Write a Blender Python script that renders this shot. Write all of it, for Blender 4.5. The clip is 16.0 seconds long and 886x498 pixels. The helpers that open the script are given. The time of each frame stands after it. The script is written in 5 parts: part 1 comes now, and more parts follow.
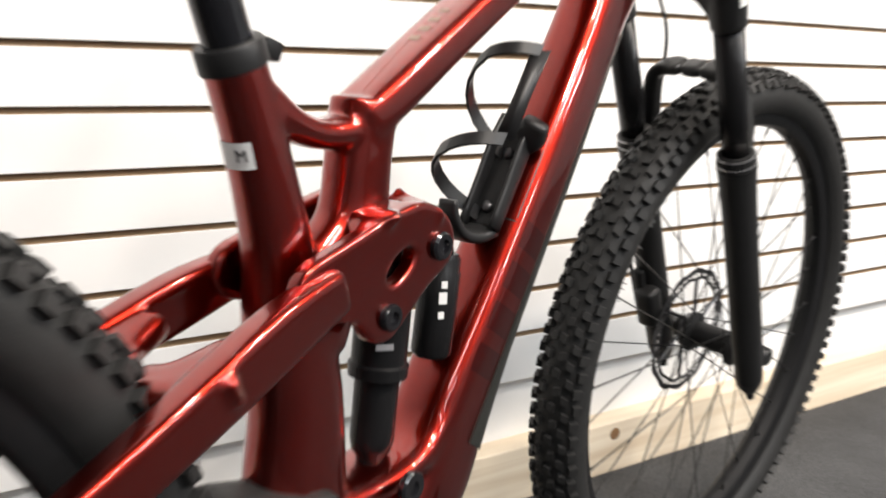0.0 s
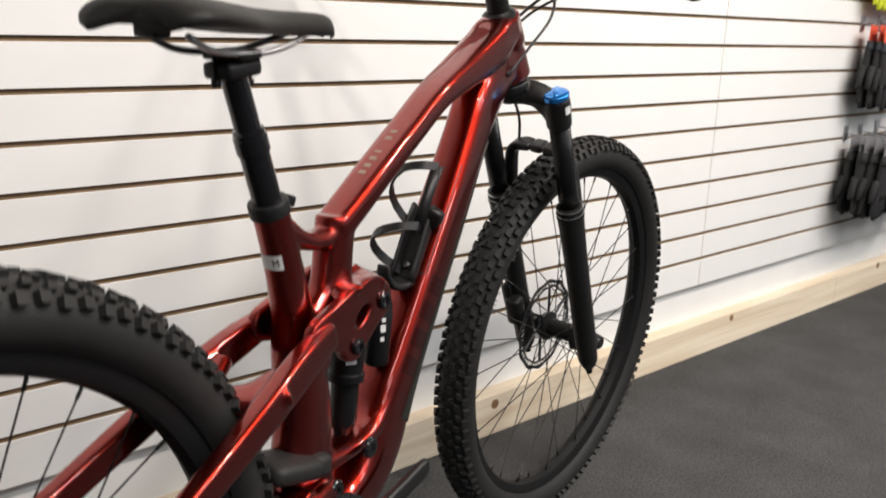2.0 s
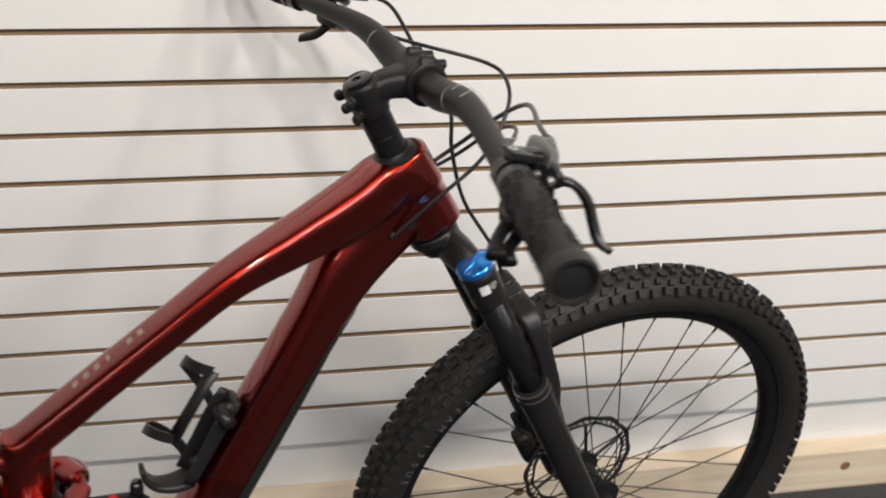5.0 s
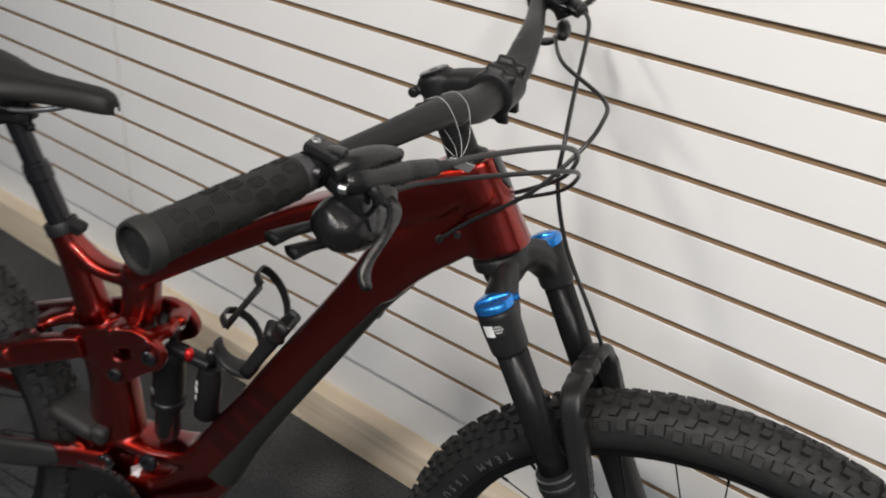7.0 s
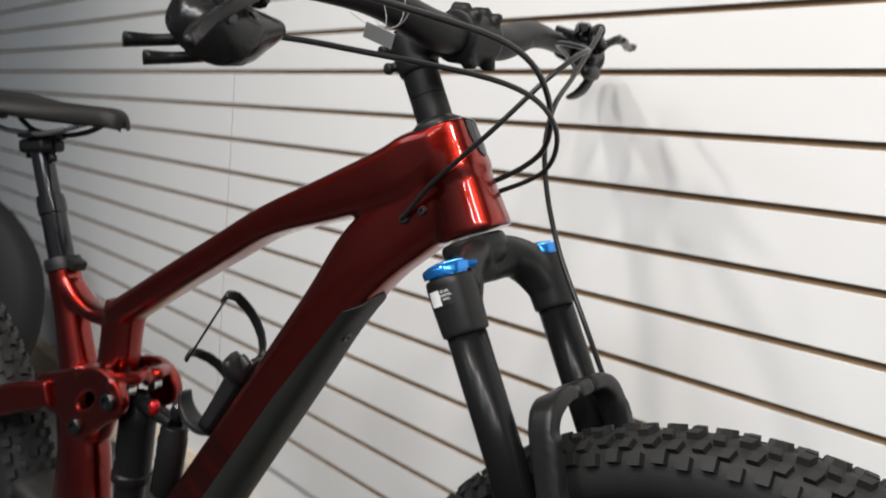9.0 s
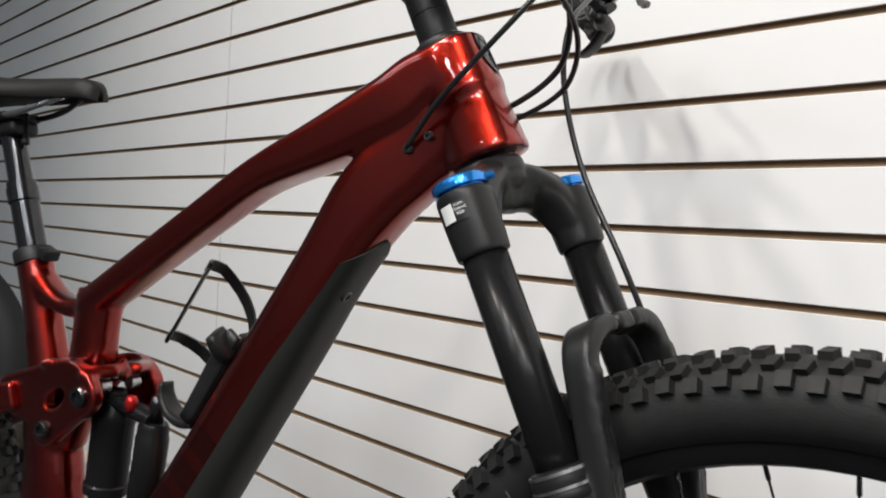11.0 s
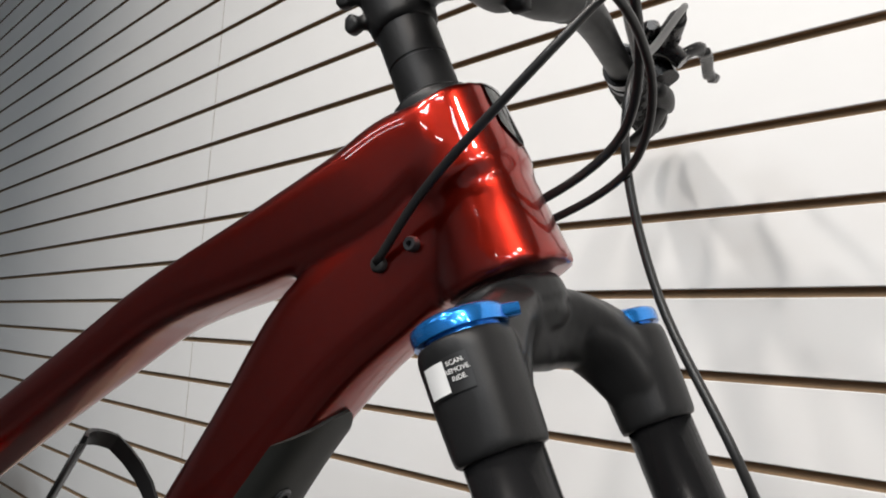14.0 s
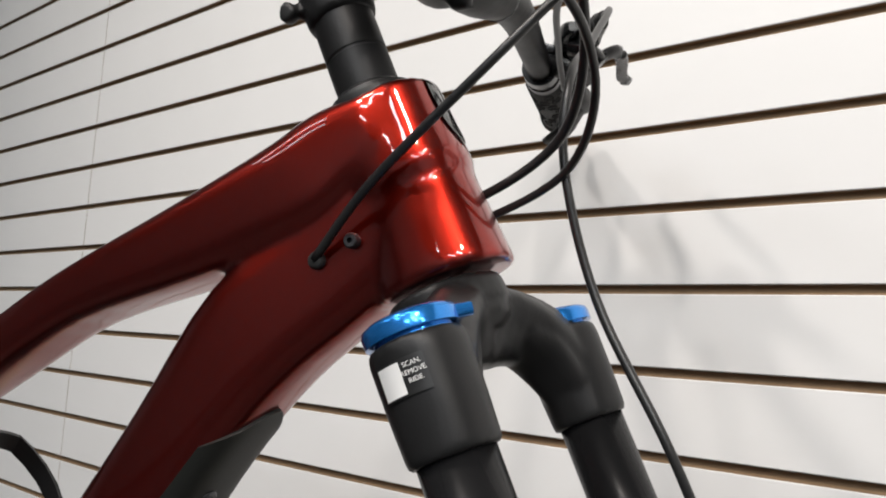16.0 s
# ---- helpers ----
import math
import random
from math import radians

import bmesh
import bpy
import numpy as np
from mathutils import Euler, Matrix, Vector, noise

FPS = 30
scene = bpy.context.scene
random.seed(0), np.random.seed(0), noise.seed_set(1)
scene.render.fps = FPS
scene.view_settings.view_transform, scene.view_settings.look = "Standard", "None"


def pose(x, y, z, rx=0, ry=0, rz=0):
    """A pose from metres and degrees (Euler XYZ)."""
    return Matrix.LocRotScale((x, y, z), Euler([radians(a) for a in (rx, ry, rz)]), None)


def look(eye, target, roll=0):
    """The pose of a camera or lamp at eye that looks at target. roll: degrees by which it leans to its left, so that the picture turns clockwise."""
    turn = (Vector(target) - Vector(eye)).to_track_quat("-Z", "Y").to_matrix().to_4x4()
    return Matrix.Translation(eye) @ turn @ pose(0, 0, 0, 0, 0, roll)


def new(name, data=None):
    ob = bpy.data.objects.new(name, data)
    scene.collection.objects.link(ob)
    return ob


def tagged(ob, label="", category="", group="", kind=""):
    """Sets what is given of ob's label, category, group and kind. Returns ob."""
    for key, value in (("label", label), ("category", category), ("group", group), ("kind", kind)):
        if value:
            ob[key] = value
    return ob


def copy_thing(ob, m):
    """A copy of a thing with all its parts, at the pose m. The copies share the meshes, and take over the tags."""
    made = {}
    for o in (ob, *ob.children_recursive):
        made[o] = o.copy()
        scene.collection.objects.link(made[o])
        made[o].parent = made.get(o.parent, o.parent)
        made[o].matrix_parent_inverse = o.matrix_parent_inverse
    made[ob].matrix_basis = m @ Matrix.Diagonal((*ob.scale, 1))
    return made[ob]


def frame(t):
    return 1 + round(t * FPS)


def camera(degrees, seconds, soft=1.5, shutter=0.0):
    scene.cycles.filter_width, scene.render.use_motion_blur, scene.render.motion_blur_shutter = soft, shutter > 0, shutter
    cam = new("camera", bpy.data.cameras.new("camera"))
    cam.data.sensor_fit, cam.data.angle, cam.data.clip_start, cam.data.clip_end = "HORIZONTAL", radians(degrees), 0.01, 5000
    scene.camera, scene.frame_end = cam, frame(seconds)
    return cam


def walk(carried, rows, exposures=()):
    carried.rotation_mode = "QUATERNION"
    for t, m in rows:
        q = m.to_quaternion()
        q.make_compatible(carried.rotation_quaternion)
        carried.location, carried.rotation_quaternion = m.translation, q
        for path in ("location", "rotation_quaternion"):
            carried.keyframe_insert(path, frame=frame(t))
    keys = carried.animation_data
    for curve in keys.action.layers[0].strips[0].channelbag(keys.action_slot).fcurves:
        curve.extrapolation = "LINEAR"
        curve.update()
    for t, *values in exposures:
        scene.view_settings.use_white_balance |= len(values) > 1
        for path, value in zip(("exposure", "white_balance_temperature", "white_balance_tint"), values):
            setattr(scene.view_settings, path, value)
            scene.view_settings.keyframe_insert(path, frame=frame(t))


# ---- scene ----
from mathutils.bvhtree import BVHTree

cam = camera(53.0, 16.0, soft=1.9, shutter=0.5)
PATH = [
    (0, (-0.2110, -0.6850, 0.7320), (0.7060, 0.6950, 0.3440), 2.25),
    (0.5, (-0.4129, -0.8746, 0.7661), (0.8111, 0.6580, 0.3749), 1.97),
    (1, (-0.4706, -0.9015, 0.7801), (0.8190, 0.5829, 0.4146), 1.93),
    (1.5, (-0.4888, -0.9168, 0.7893), (0.8504, 0.5329, 0.4653), 2.93),
    (2, (-0.4814, -0.9562, 0.9095), (0.8068, 0.4900, 0.4105), 1.89),
    (2.5, (-0.4403, -0.8981, 1.1509), (0.8087, 0.4762, 0.4083), 3.26),
    (3, (-0.3877, -0.8843, 1.3034), (0.7965, 0.4308, 0.3716), 3.09),
    (3.5, (-0.2440, -0.9224, 1.3010), (0.7733, 0.5408, 0.3934), 4.59),
    (4, (-0.0499, -0.9441, 1.2969), (0.7461, 0.6470, 0.3832), 5.36),
    (4.2, (0.0326, -0.9262, 1.2902), (0.7403, 0.7009, 0.3672), 3.98),
    (6.5, (0.8256, -0.7722, 1.2606), (0.1467, 0.8496, 0.3073), 5.63),
    (7, (0.9279, -0.6924, 1.2689), (-0.0862, 0.7390, 0.3082), 5.26),
    (7.5, (1.1094, -0.6818, 1.2685), (-0.1362, 0.5877, 0.3537), 5.31),
    (8, (1.1850, -0.6668, 1.2576), (-0.1634, 0.5231, 0.3824), 4.19),
    (8.5, (1.1212, -0.5759, 1.1208), (-0.3294, 0.6440, 0.4825), 4.04),
    (9, (1.0805, -0.5208, 0.9130), (-0.4253, 0.7712, 0.6614), 4.93),
    (9.2, (1.0867, -0.5258, 0.8639), (-0.4275, 0.7758, 0.7503), 4.95),
    (11.3, (0.9746, -0.4321, 0.7714), (-0.5457, 0.8671, 0.7489), 3.15),
    (11.5, (0.8942, -0.3723, 0.7701), (-0.6114, 0.9441, 0.7800), 3.81),
    (12, (0.8254, -0.3000, 0.7866), (-0.7010, 0.9865, 0.9083), 4.27),
    (12.5, (0.8159, -0.2867, 0.7929), (-0.7108, 0.9897, 0.9933), 4.08),
    (13, (0.8192, -0.2835, 0.7974), (-0.7257, 0.9687, 1.0109), 4.34),
    (13.5, (0.8096, -0.2870, 0.7977), (-0.7312, 0.9705, 1.0093), 4.86),
    (14, (0.8171, -0.2870, 0.7956), (-0.7250, 0.9659, 1.0239), 3.60),
    (14.5, (0.8144, -0.2942, 0.7956), (-0.6929, 0.9962, 1.0465), 4.15),
    (15, (0.8111, -0.2997, 0.7971), (-0.6325, 1.0591, 1.0616), 3.65),
    (15.5, (0.8046, -0.3081, 0.7932), (-0.5865, 1.1043, 1.0580), 3.77),
    (16, (0.7949, -0.3058, 0.7980), (-0.5664, 1.1426, 1.0200), 3.60),
]
EXPO = ((0, 0.86, 6950, 14), (0.5, 0.58, 6950, 14), (1.5, 0.33, 6950, 14), (2.5, 0.17, 7000, 15), (4.2, -0.05, 7000, 15), (7, -0.08, 6700, 13), (8.5, 0.08, 6650, 13), (9.2, 0.06, 6600, 12), (12, 0.12, 6600, 12), (16, 0.03, 6700, 13))
walk(cam, [(t, look(e, g, r)) for t, e, g, r in PATH], EXPO)

# ---- light: a shop with a track of spot lamps, and unseen fill lights added ----
world = bpy.data.worlds.new("world")
scene.world = world
world.use_nodes = True
world.node_tree.nodes["Background"].inputs[0].default_value = (0.9, 0.95, 1.0, 1)
world.node_tree.nodes["Background"].inputs[1].default_value = 0.05
CEIL = 3.0
# the spot at x 1.5 is an added one, to thin the bar's wall shadows
SPOTS = ((-0.21, -1.45), (0.68, -1.45), (1.5, -1.45), (2.33, -1.45), (3.6, -1.45))
SPOT_WATTS = 83
# area lamps added overhead as fill, to soften the bike's shade on the wall
FILLS = ((-1.6, -2.6), (0.8, -2.6), (3.2, -2.6), (-1.6, -4.4), (0.8, -4.4), (3.2, -4.4))
FILL_WATTS = 36


# ---- materials ----
def mat(name, colour, rough=0.5, metal=0.0, coat=0.0, coat_rough=0.03, var=0.0, scale=40.0, bump=0.0, bump_scale=300.0, rvar=0.0, spec=0.5, dist=0.001):
    """A surface with grain at two scales: colour, gloss and relief vary over noise in object space."""
    m = bpy.data.materials.new(name)
    m.use_nodes = True
    nt = m.node_tree
    b = nt.nodes["Principled BSDF"]
    b.inputs["Base Color"].default_value = (*colour, 1)
    b.inputs["Roughness"].default_value = rough
    b.inputs["Metallic"].default_value = metal
    b.inputs["Specular IOR Level"].default_value = spec
    b.inputs["Coat Weight"].default_value = coat
    b.inputs["Coat Roughness"].default_value = coat_rough
    tc = nt.nodes.new("ShaderNodeTexCoord")
    if var or rvar:
        n1 = nt.nodes.new("ShaderNodeTexNoise")
        n1.inputs["Scale"].default_value = scale
        n1.inputs["Detail"].default_value = 5
        nt.links.new(tc.outputs["Object"], n1.inputs["Vector"])
        n2 = nt.nodes.new("ShaderNodeTexNoise")
        n2.inputs["Scale"].default_value = scale / 9
        n2.inputs["Detail"].default_value = 3
        nt.links.new(tc.outputs["Object"], n2.inputs["Vector"])
        mix = nt.nodes.new("ShaderNodeMath")
        mix.operation = "MULTIPLY_ADD"
        mix.inputs[1].default_value = 0.5
        half = nt.nodes.new("ShaderNodeMath")
        half.operation = "MULTIPLY"
        half.inputs[1].default_value = 0.5
        nt.links.new(n2.outputs["Fac"], half.inputs[0])
        nt.links.new(n1.outputs["Fac"], mix.inputs[0])
        nt.links.new(half.outputs[0], mix.inputs[2])
        if var:
            ramp = nt.nodes.new("ShaderNodeMapRange")
            ramp.inputs[1].default_value, ramp.inputs[2].default_value = 0.25, 0.75
            ramp.inputs[3].default_value, ramp.inputs[4].default_value = 1 - var, 1 + var
            nt.links.new(mix.outputs[0], ramp.inputs[0])
            mul = nt.nodes.new("ShaderNodeVectorMath")
            mul.operation = "SCALE"
            mul.inputs[0].default_value = colour
            nt.links.new(ramp.outputs[0], mul.inputs["Scale"])
            nt.links.new(mul.outputs[0], b.inputs["Base Color"])
        if rvar:
            rr = nt.nodes.new("ShaderNodeMapRange")
            rr.inputs[1].default_value, rr.inputs[2].default_value = 0.3, 0.7
            rr.inputs[3].default_value, rr.inputs[4].default_value = max(0.02, rough - rvar), min(1, rough + rvar)
            nt.links.new(mix.outputs[0], rr.inputs[0])
            nt.links.new(rr.outputs[0], b.inputs["Roughness"])
    if bump:
        n3 = nt.nodes.new("ShaderNodeTexNoise")
        n3.inputs["Scale"].default_value = bump_scale
        n3.inputs["Detail"].default_value = 3
        nt.links.new(tc.outputs["Object"], n3.inputs["Vector"])
        bp = nt.nodes.new("ShaderNodeBump")
        bp.inputs["Strength"].default_value = bump
        bp.inputs["Distance"].default_value = dist
        nt.links.new(n3.outputs["Fac"], bp.inputs["Height"])
        nt.links.new(bp.outputs[0], b.inputs["Normal"])
    return m


RED = mat("candy_red_paint", (0.262, 0.0125, 0.0060), 0.285, 1.0, 1.0, 0.02, 0.06, 1400, 0.0)
BLACK_SATIN = mat("satin_black_paint", (0.0125, 0.0125, 0.0128), 0.38, 0.0, 0.0, spec=0.30, var=0.15, scale=60, bump=0.08, bump_scale=900, rvar=0.06)
BLACK_GLOSS = mat("gloss_black_anodised", (0.010, 0.010, 0.012), 0.13, 0.35, 0.3, var=0.1, scale=50, rvar=0.04)
BLACK_MATT = mat("matt_black_alloy", (0.0095, 0.0095, 0.0098), 0.44, 0.05, spec=0.26, var=0.15, scale=80, bump=0.1, bump_scale=700, rvar=0.06)
RUBBER = mat("tyre_rubber", (0.0165, 0.0163, 0.0160), 0.58, spec=0.30, var=0.25, scale=60, bump=0.25, bump_scale=500, rvar=0.1)
LEVER_M = mat("black_lever_coat", (0.009, 0.009, 0.0095), 0.27, spec=0.45, var=0.1, scale=60, rvar=0.05)
GRIP_RUBBER = mat("grip_rubber", (0.012, 0.012, 0.0115), 0.62, spec=0.3, var=0.2, scale=90, bump=0.3, bump_scale=900)
GRIP_END = mat("grey_green_grip_collar", (0.014, 0.0145, 0.0135), 0.5, var=0.15, scale=90)
SADDLE_M = mat("saddle_vinyl", (0.0135, 0.0128, 0.0120), 0.50, spec=0.22, var=0.12, scale=70, bump=0.25, bump_scale=1600, rvar=0.06)
STEEL = mat("brushed_steel", (0.55, 0.55, 0.56), 0.3, 1.0, var=0.1, scale=120, rvar=0.08)
DARK_STEEL = mat("dark_steel", (0.10, 0.10, 0.105), 0.38, 0.9, var=0.2, scale=150, rvar=0.08)
STANCHION = mat("black_stanchion_coat", (0.0085, 0.0085, 0.009), 0.27, 0.0, spec=0.17, var=0.1, scale=50)
RIM_M = mat("matt_black_rim", (0.007, 0.007, 0.0075), 0.55, spec=0.18, var=0.15, scale=60, rvar=0.06)
SPOKE_M = mat("black_spoke", (0.012, 0.012, 0.012), 0.32, 0.6)
BLUE = mat("blue_anodised", (0.018, 0.25, 0.74), 0.19, 0.75, 0.5, var=0.08, scale=200)
RED_KNOB = mat("red_anodised", (0.55, 0.02, 0.02), 0.3, 0.6)
WHITE_LABEL = mat("white_label", (0.78, 0.78, 0.77), 0.5, var=0.02, scale=80)
BLACK_LABEL = mat("black_label", (0.012, 0.012, 0.012), 0.35)
GREY_INK = mat("grey_ink", (0.30, 0.30, 0.31), 0.5)
DECAL = mat("pale_gold_decal", (0.33, 0.22, 0.17), 0.45, 0.3)
FADED_INK = mat("faded_sidewall_ink", (0.085, 0.085, 0.085), 0.6)
DECAL_PALE = mat("pale_clear_film", (0.45, 0.42, 0.42), 0.3)
DARK_DECAL = mat("dark_decal", (0.165, 0.007, 0.004), 0.3, 1.0, 1.0)
CABLE_M = mat("cable_housing", (0.014, 0.014, 0.014), 0.35)
CLEAR = mat("clear_tie", (0.42, 0.42, 0.42), 0.15)
WALL_W = mat("white_laminate", (0.80, 0.80, 0.79), 0.38, var=0.025, scale=9, bump=0.03, bump_scale=60, rvar=0.06)
MDF = mat("raw_fibreboard", (0.255, 0.170, 0.098), 0.85, var=0.2, scale=60, bump=0.3, bump_scale=500)
PLASTER = mat("white_plaster", (0.78, 0.78, 0.77), 0.7, var=0.04, scale=12, bump=0.15, bump_scale=180)
CEIL_M = mat("ceiling_paint", (0.62, 0.62, 0.61), 0.85, var=0.05, scale=10, bump=0.1, bump_scale=150)
ROOM_M = mat("shop_wall_paint", (0.23, 0.23, 0.23), 0.8, var=0.06, scale=6)

# paler than the other walls so that it throws light back on the frame
ROOM_E = mat("pale_bounce_paint", (0.45, 0.45, 0.44), 0.8, var=0.06, scale=6)


def pine():
    m = mat("pine_board", (0.68, 0.53, 0.36), 0.62, bump=0.12, bump_scale=240)
    nt = m.node_tree
    b = nt.nodes["Principled BSDF"]
    tc = nt.nodes.new("ShaderNodeTexCoord")
    mp = nt.nodes.new("ShaderNodeMapping")
    mp.inputs["Scale"].default_value = (1.2, 12, 34)
    nt.links.new(tc.outputs["Object"], mp.inputs[0])
    n = nt.nodes.new("ShaderNodeTexNoise")
    n.inputs["Scale"].default_value = 1.6
    n.inputs["Detail"].default_value = 6
    n.inputs["Distortion"].default_value = 0.6
    nt.links.new(mp.outputs[0], n.inputs["Vector"])
    r = nt.nodes.new("ShaderNodeValToRGB")
    r.color_ramp.elements[0].position, r.color_ramp.elements[0].color = 0.3, (0.66, 0.53, 0.38, 1)
    r.color_ramp.elements[1].position, r.color_ramp.elements[1].color = 0.7, (0.82, 0.72, 0.57, 1)
    nt.links.new(n.outputs["Fac"], r.inputs[0])
    nt.links.new(r.outputs[0], b.inputs["Base Color"])
    return m


PINE = pine()
KNOT = mat("pine_knot", (0.24, 0.13, 0.06), 0.6, var=0.35, scale=160)


def carpet():
    m = mat("grey_carpet", (0.037, 0.038, 0.040), 0.95, bump=0.9, bump_scale=420, dist=0.004)
    nt = m.node_tree
    b = nt.nodes["Principled BSDF"]
    tc = nt.nodes.new("ShaderNodeTexCoord")
    v = nt.nodes.new("ShaderNodeTexNoise")
    v.inputs["Scale"].default_value, v.inputs["Detail"].default_value = 260, 4
    nt.links.new(tc.outputs["Object"], v.inputs["Vector"])
    big = nt.nodes.new("ShaderNodeTexNoise")
    big.inputs["Scale"].default_value, big.inputs["Detail"].default_value = 7, 4
    nt.links.new(tc.outputs["Object"], big.inputs["Vector"])
    r = nt.nodes.new("ShaderNodeValToRGB")
    r.color_ramp.elements[0].position, r.color_ramp.elements[0].color = 0.36, (0.020, 0.021, 0.022, 1)
    r.color_ramp.elements[1].position, r.color_ramp.elements[1].color = 0.66, (0.090, 0.090, 0.091, 1)
    nt.links.new(v.outputs["Fac"], r.inputs[0])
    mx = nt.nodes.new("ShaderNodeMapRange")
    mx.inputs[1].default_value, mx.inputs[2].default_value, mx.inputs[3].default_value, mx.inputs[4].default_value = 0.3, 0.7, 0.8, 1.2
    nt.links.new(big.outputs["Fac"], mx.inputs[0])
    sc = nt.nodes.new("ShaderNodeVectorMath")
    sc.operation = "SCALE"
    nt.links.new(r.outputs[0], sc.inputs[0])
    nt.links.new(mx.outputs[0], sc.inputs["Scale"])
    nt.links.new(sc.outputs[0], b.inputs["Base Color"])
    return m


CARPET = carpet()


# ---- mesh helpers ----
def part(name, bm, material, parent=None, label="", smooth=True, mods=()):
    me = bpy.data.meshes.new(name)
    bmesh.ops.recalc_face_normals(bm, faces=bm.faces)
    bm.to_mesh(me)
    bm.free()
    for m in material if isinstance(material, (list, tuple)) else [material]:
        me.materials.append(m)
    ob = new(name, me)
    if smooth:
        for p in me.polygons:
            p.use_smooth = True
    if parent is not None:
        ob.parent = parent
    if label:
        ob["label"] = label
    for kind, opts in mods:
        md = ob.modifiers.new(kind.lower(), kind)
        for k, v in opts.items():
            if k == "voxel_size":
                md.mode, md.voxel_size, md.use_smooth_shade = "VOXEL", v, True
            elif k == "iterations":
                md.iterations, md.factor = v, 0.5
            elif k == "width":
                md.width, md.segments, md.limit_method, md.angle_limit = v, 2, "ANGLE", 0.6
    return ob


def sharp(ob, angle=40):
    """Shade smooth but keep edges over the angle crisp."""
    me = ob.data
    b = bmesh.new()
    b.from_mesh(me)
    for e in b.edges:
        if len(e.link_faces) == 2:
            e.smooth = e.calc_face_angle(0) < radians(angle)
    b.to_mesh(me)
    b.free()
    return ob


def spline(pts, n):
    """Catmull-Rom through points of any dimension: n samples a span."""
    p = [np.array(q, float) for q in pts]
    p = [2 * p[0] - p[1]] + p + [2 * p[-1] - p[-2]]
    out = []
    for i in range(1, len(p) - 2):
        for k in range(n):
            t = k / n
            a, b, c, d = p[i - 1], p[i], p[i + 1], p[i + 2]
            out.append(0.5 * (2 * b + (c - a) * t + (2 * a - 5 * b + 4 * c - d) * t * t + (3 * b - a - 3 * c + d) * t ** 3))
    return out + [p[-2]]


def skin(bm, rings, closed=False, caps=True, mi=0):
    """Skin rings of equally many points into a body."""
    vs = [[bm.verts.new(q) for q in r] for r in rings]
    n = len(vs[0])
    pairs = list(zip(vs, vs[1:])) + ([(vs[-1], vs[0])] if closed else [])
    for a, b in pairs:
        for k in range(n):
            f = bm.faces.new((a[k], a[(k + 1) % n], b[(k + 1) % n], b[k]))
            f.material_index = mi
    if caps and not closed:
        bm.faces.new(vs[0][::-1]).material_index = mi
        bm.faces.new(vs[-1]).material_index = mi
    return vs


def limb(bm, path, n=4, seg=20, power=2.4, y=None):
    """A tube in the bike's plane along (x, z, half width, half depth) or, with five numbers, (x, y, z, half width, half depth)."""
    pts = spline([q if len(q) == 5 else (q[0], 0.0, q[1], q[2], q[3]) for q in path], n)
    rings = []
    for i, q in enumerate(pts):
        a, b = pts[max(i - 1, 0)][:3], pts[min(i + 1, len(pts) - 1)][:3]
        t = Vector(b - a).normalized()
        side = Vector((0, 1, 0))
        side = (side - t * side.dot(t)).normalized()
        nrm = t.cross(side)
        ring = []
        for k in range(seg):
            w = 2 * math.pi * k / seg
            cx, sx = math.cos(w), math.sin(w)
            u = math.copysign(abs(cx) ** (2 / power), cx) * q[3]
            v = math.copysign(abs(sx) ** (2 / power), sx) * q[4]
            ring.append(Vector(q[:3]) + side * u + nrm * v)
        rings.append(ring)
    skin(bm, rings)


def pipe(bm, pts, r, n=6, seg=10, smooth=True, mi=0):
    """A round tube of radius r (one number or one a point) along points in space."""
    rad = list(r) if isinstance(r, (list, tuple)) else [r] * len(pts)
    q = spline([(*p, s) for p, s in zip(pts, rad)], n) if smooth and len(pts) > 2 else [np.array((*p, s)) for p, s in zip(pts, rad)]
    up = None
    rings = []
    for i, p in enumerate(q):
        t = Vector(q[min(i + 1, len(q) - 1)][:3] - q[max(i - 1, 0)][:3]).normalized()
        if up is None:
            up = t.orthogonal().normalized()
        up = (up - t * up.dot(t)).normalized()
        w = t.cross(up)
        rings.append([Vector(p[:3]) + (up * math.cos(2 * math.pi * k / seg) + w * math.sin(2 * math.pi * k / seg)) * p[3] for k in range(seg)])
    skin(bm, rings, mi=mi)


def turned(bm, a, b, profile, seg=24, mi=0):
    """A body of revolution about the line from a to b: profile of (share of the way, radius)."""
    a, b = Vector(a), Vector(b)
    t = (b - a).normalized()
    u = t.orthogonal().normalized()
    w = t.cross(u)
    rings = [[a.lerp(b, s) + (u * math.cos(2 * math.pi * k / seg) + w * math.sin(2 * math.pi * k / seg)) * max(r, 1e-5) for k in range(seg)] for s, r in profile]
    skin(bm, rings, mi=mi)


def ring_body(bm, centre, axis, section, seg=64, mi=0):
    """A ring about an axis: section is a closed loop of (radius, along the axis)."""
    c, t = Vector(centre), Vector(axis).normalized()
    u = t.orthogonal().normalized()
    w = t.cross(u)
    rings = []
    for k in range(seg):
        a = 2 * math.pi * k / seg
        e = u * math.cos(a) + w * math.sin(a)
        rings.append([c + e * r + t * h for r, h in section])
    skin(bm, rings, closed=True, mi=mi)


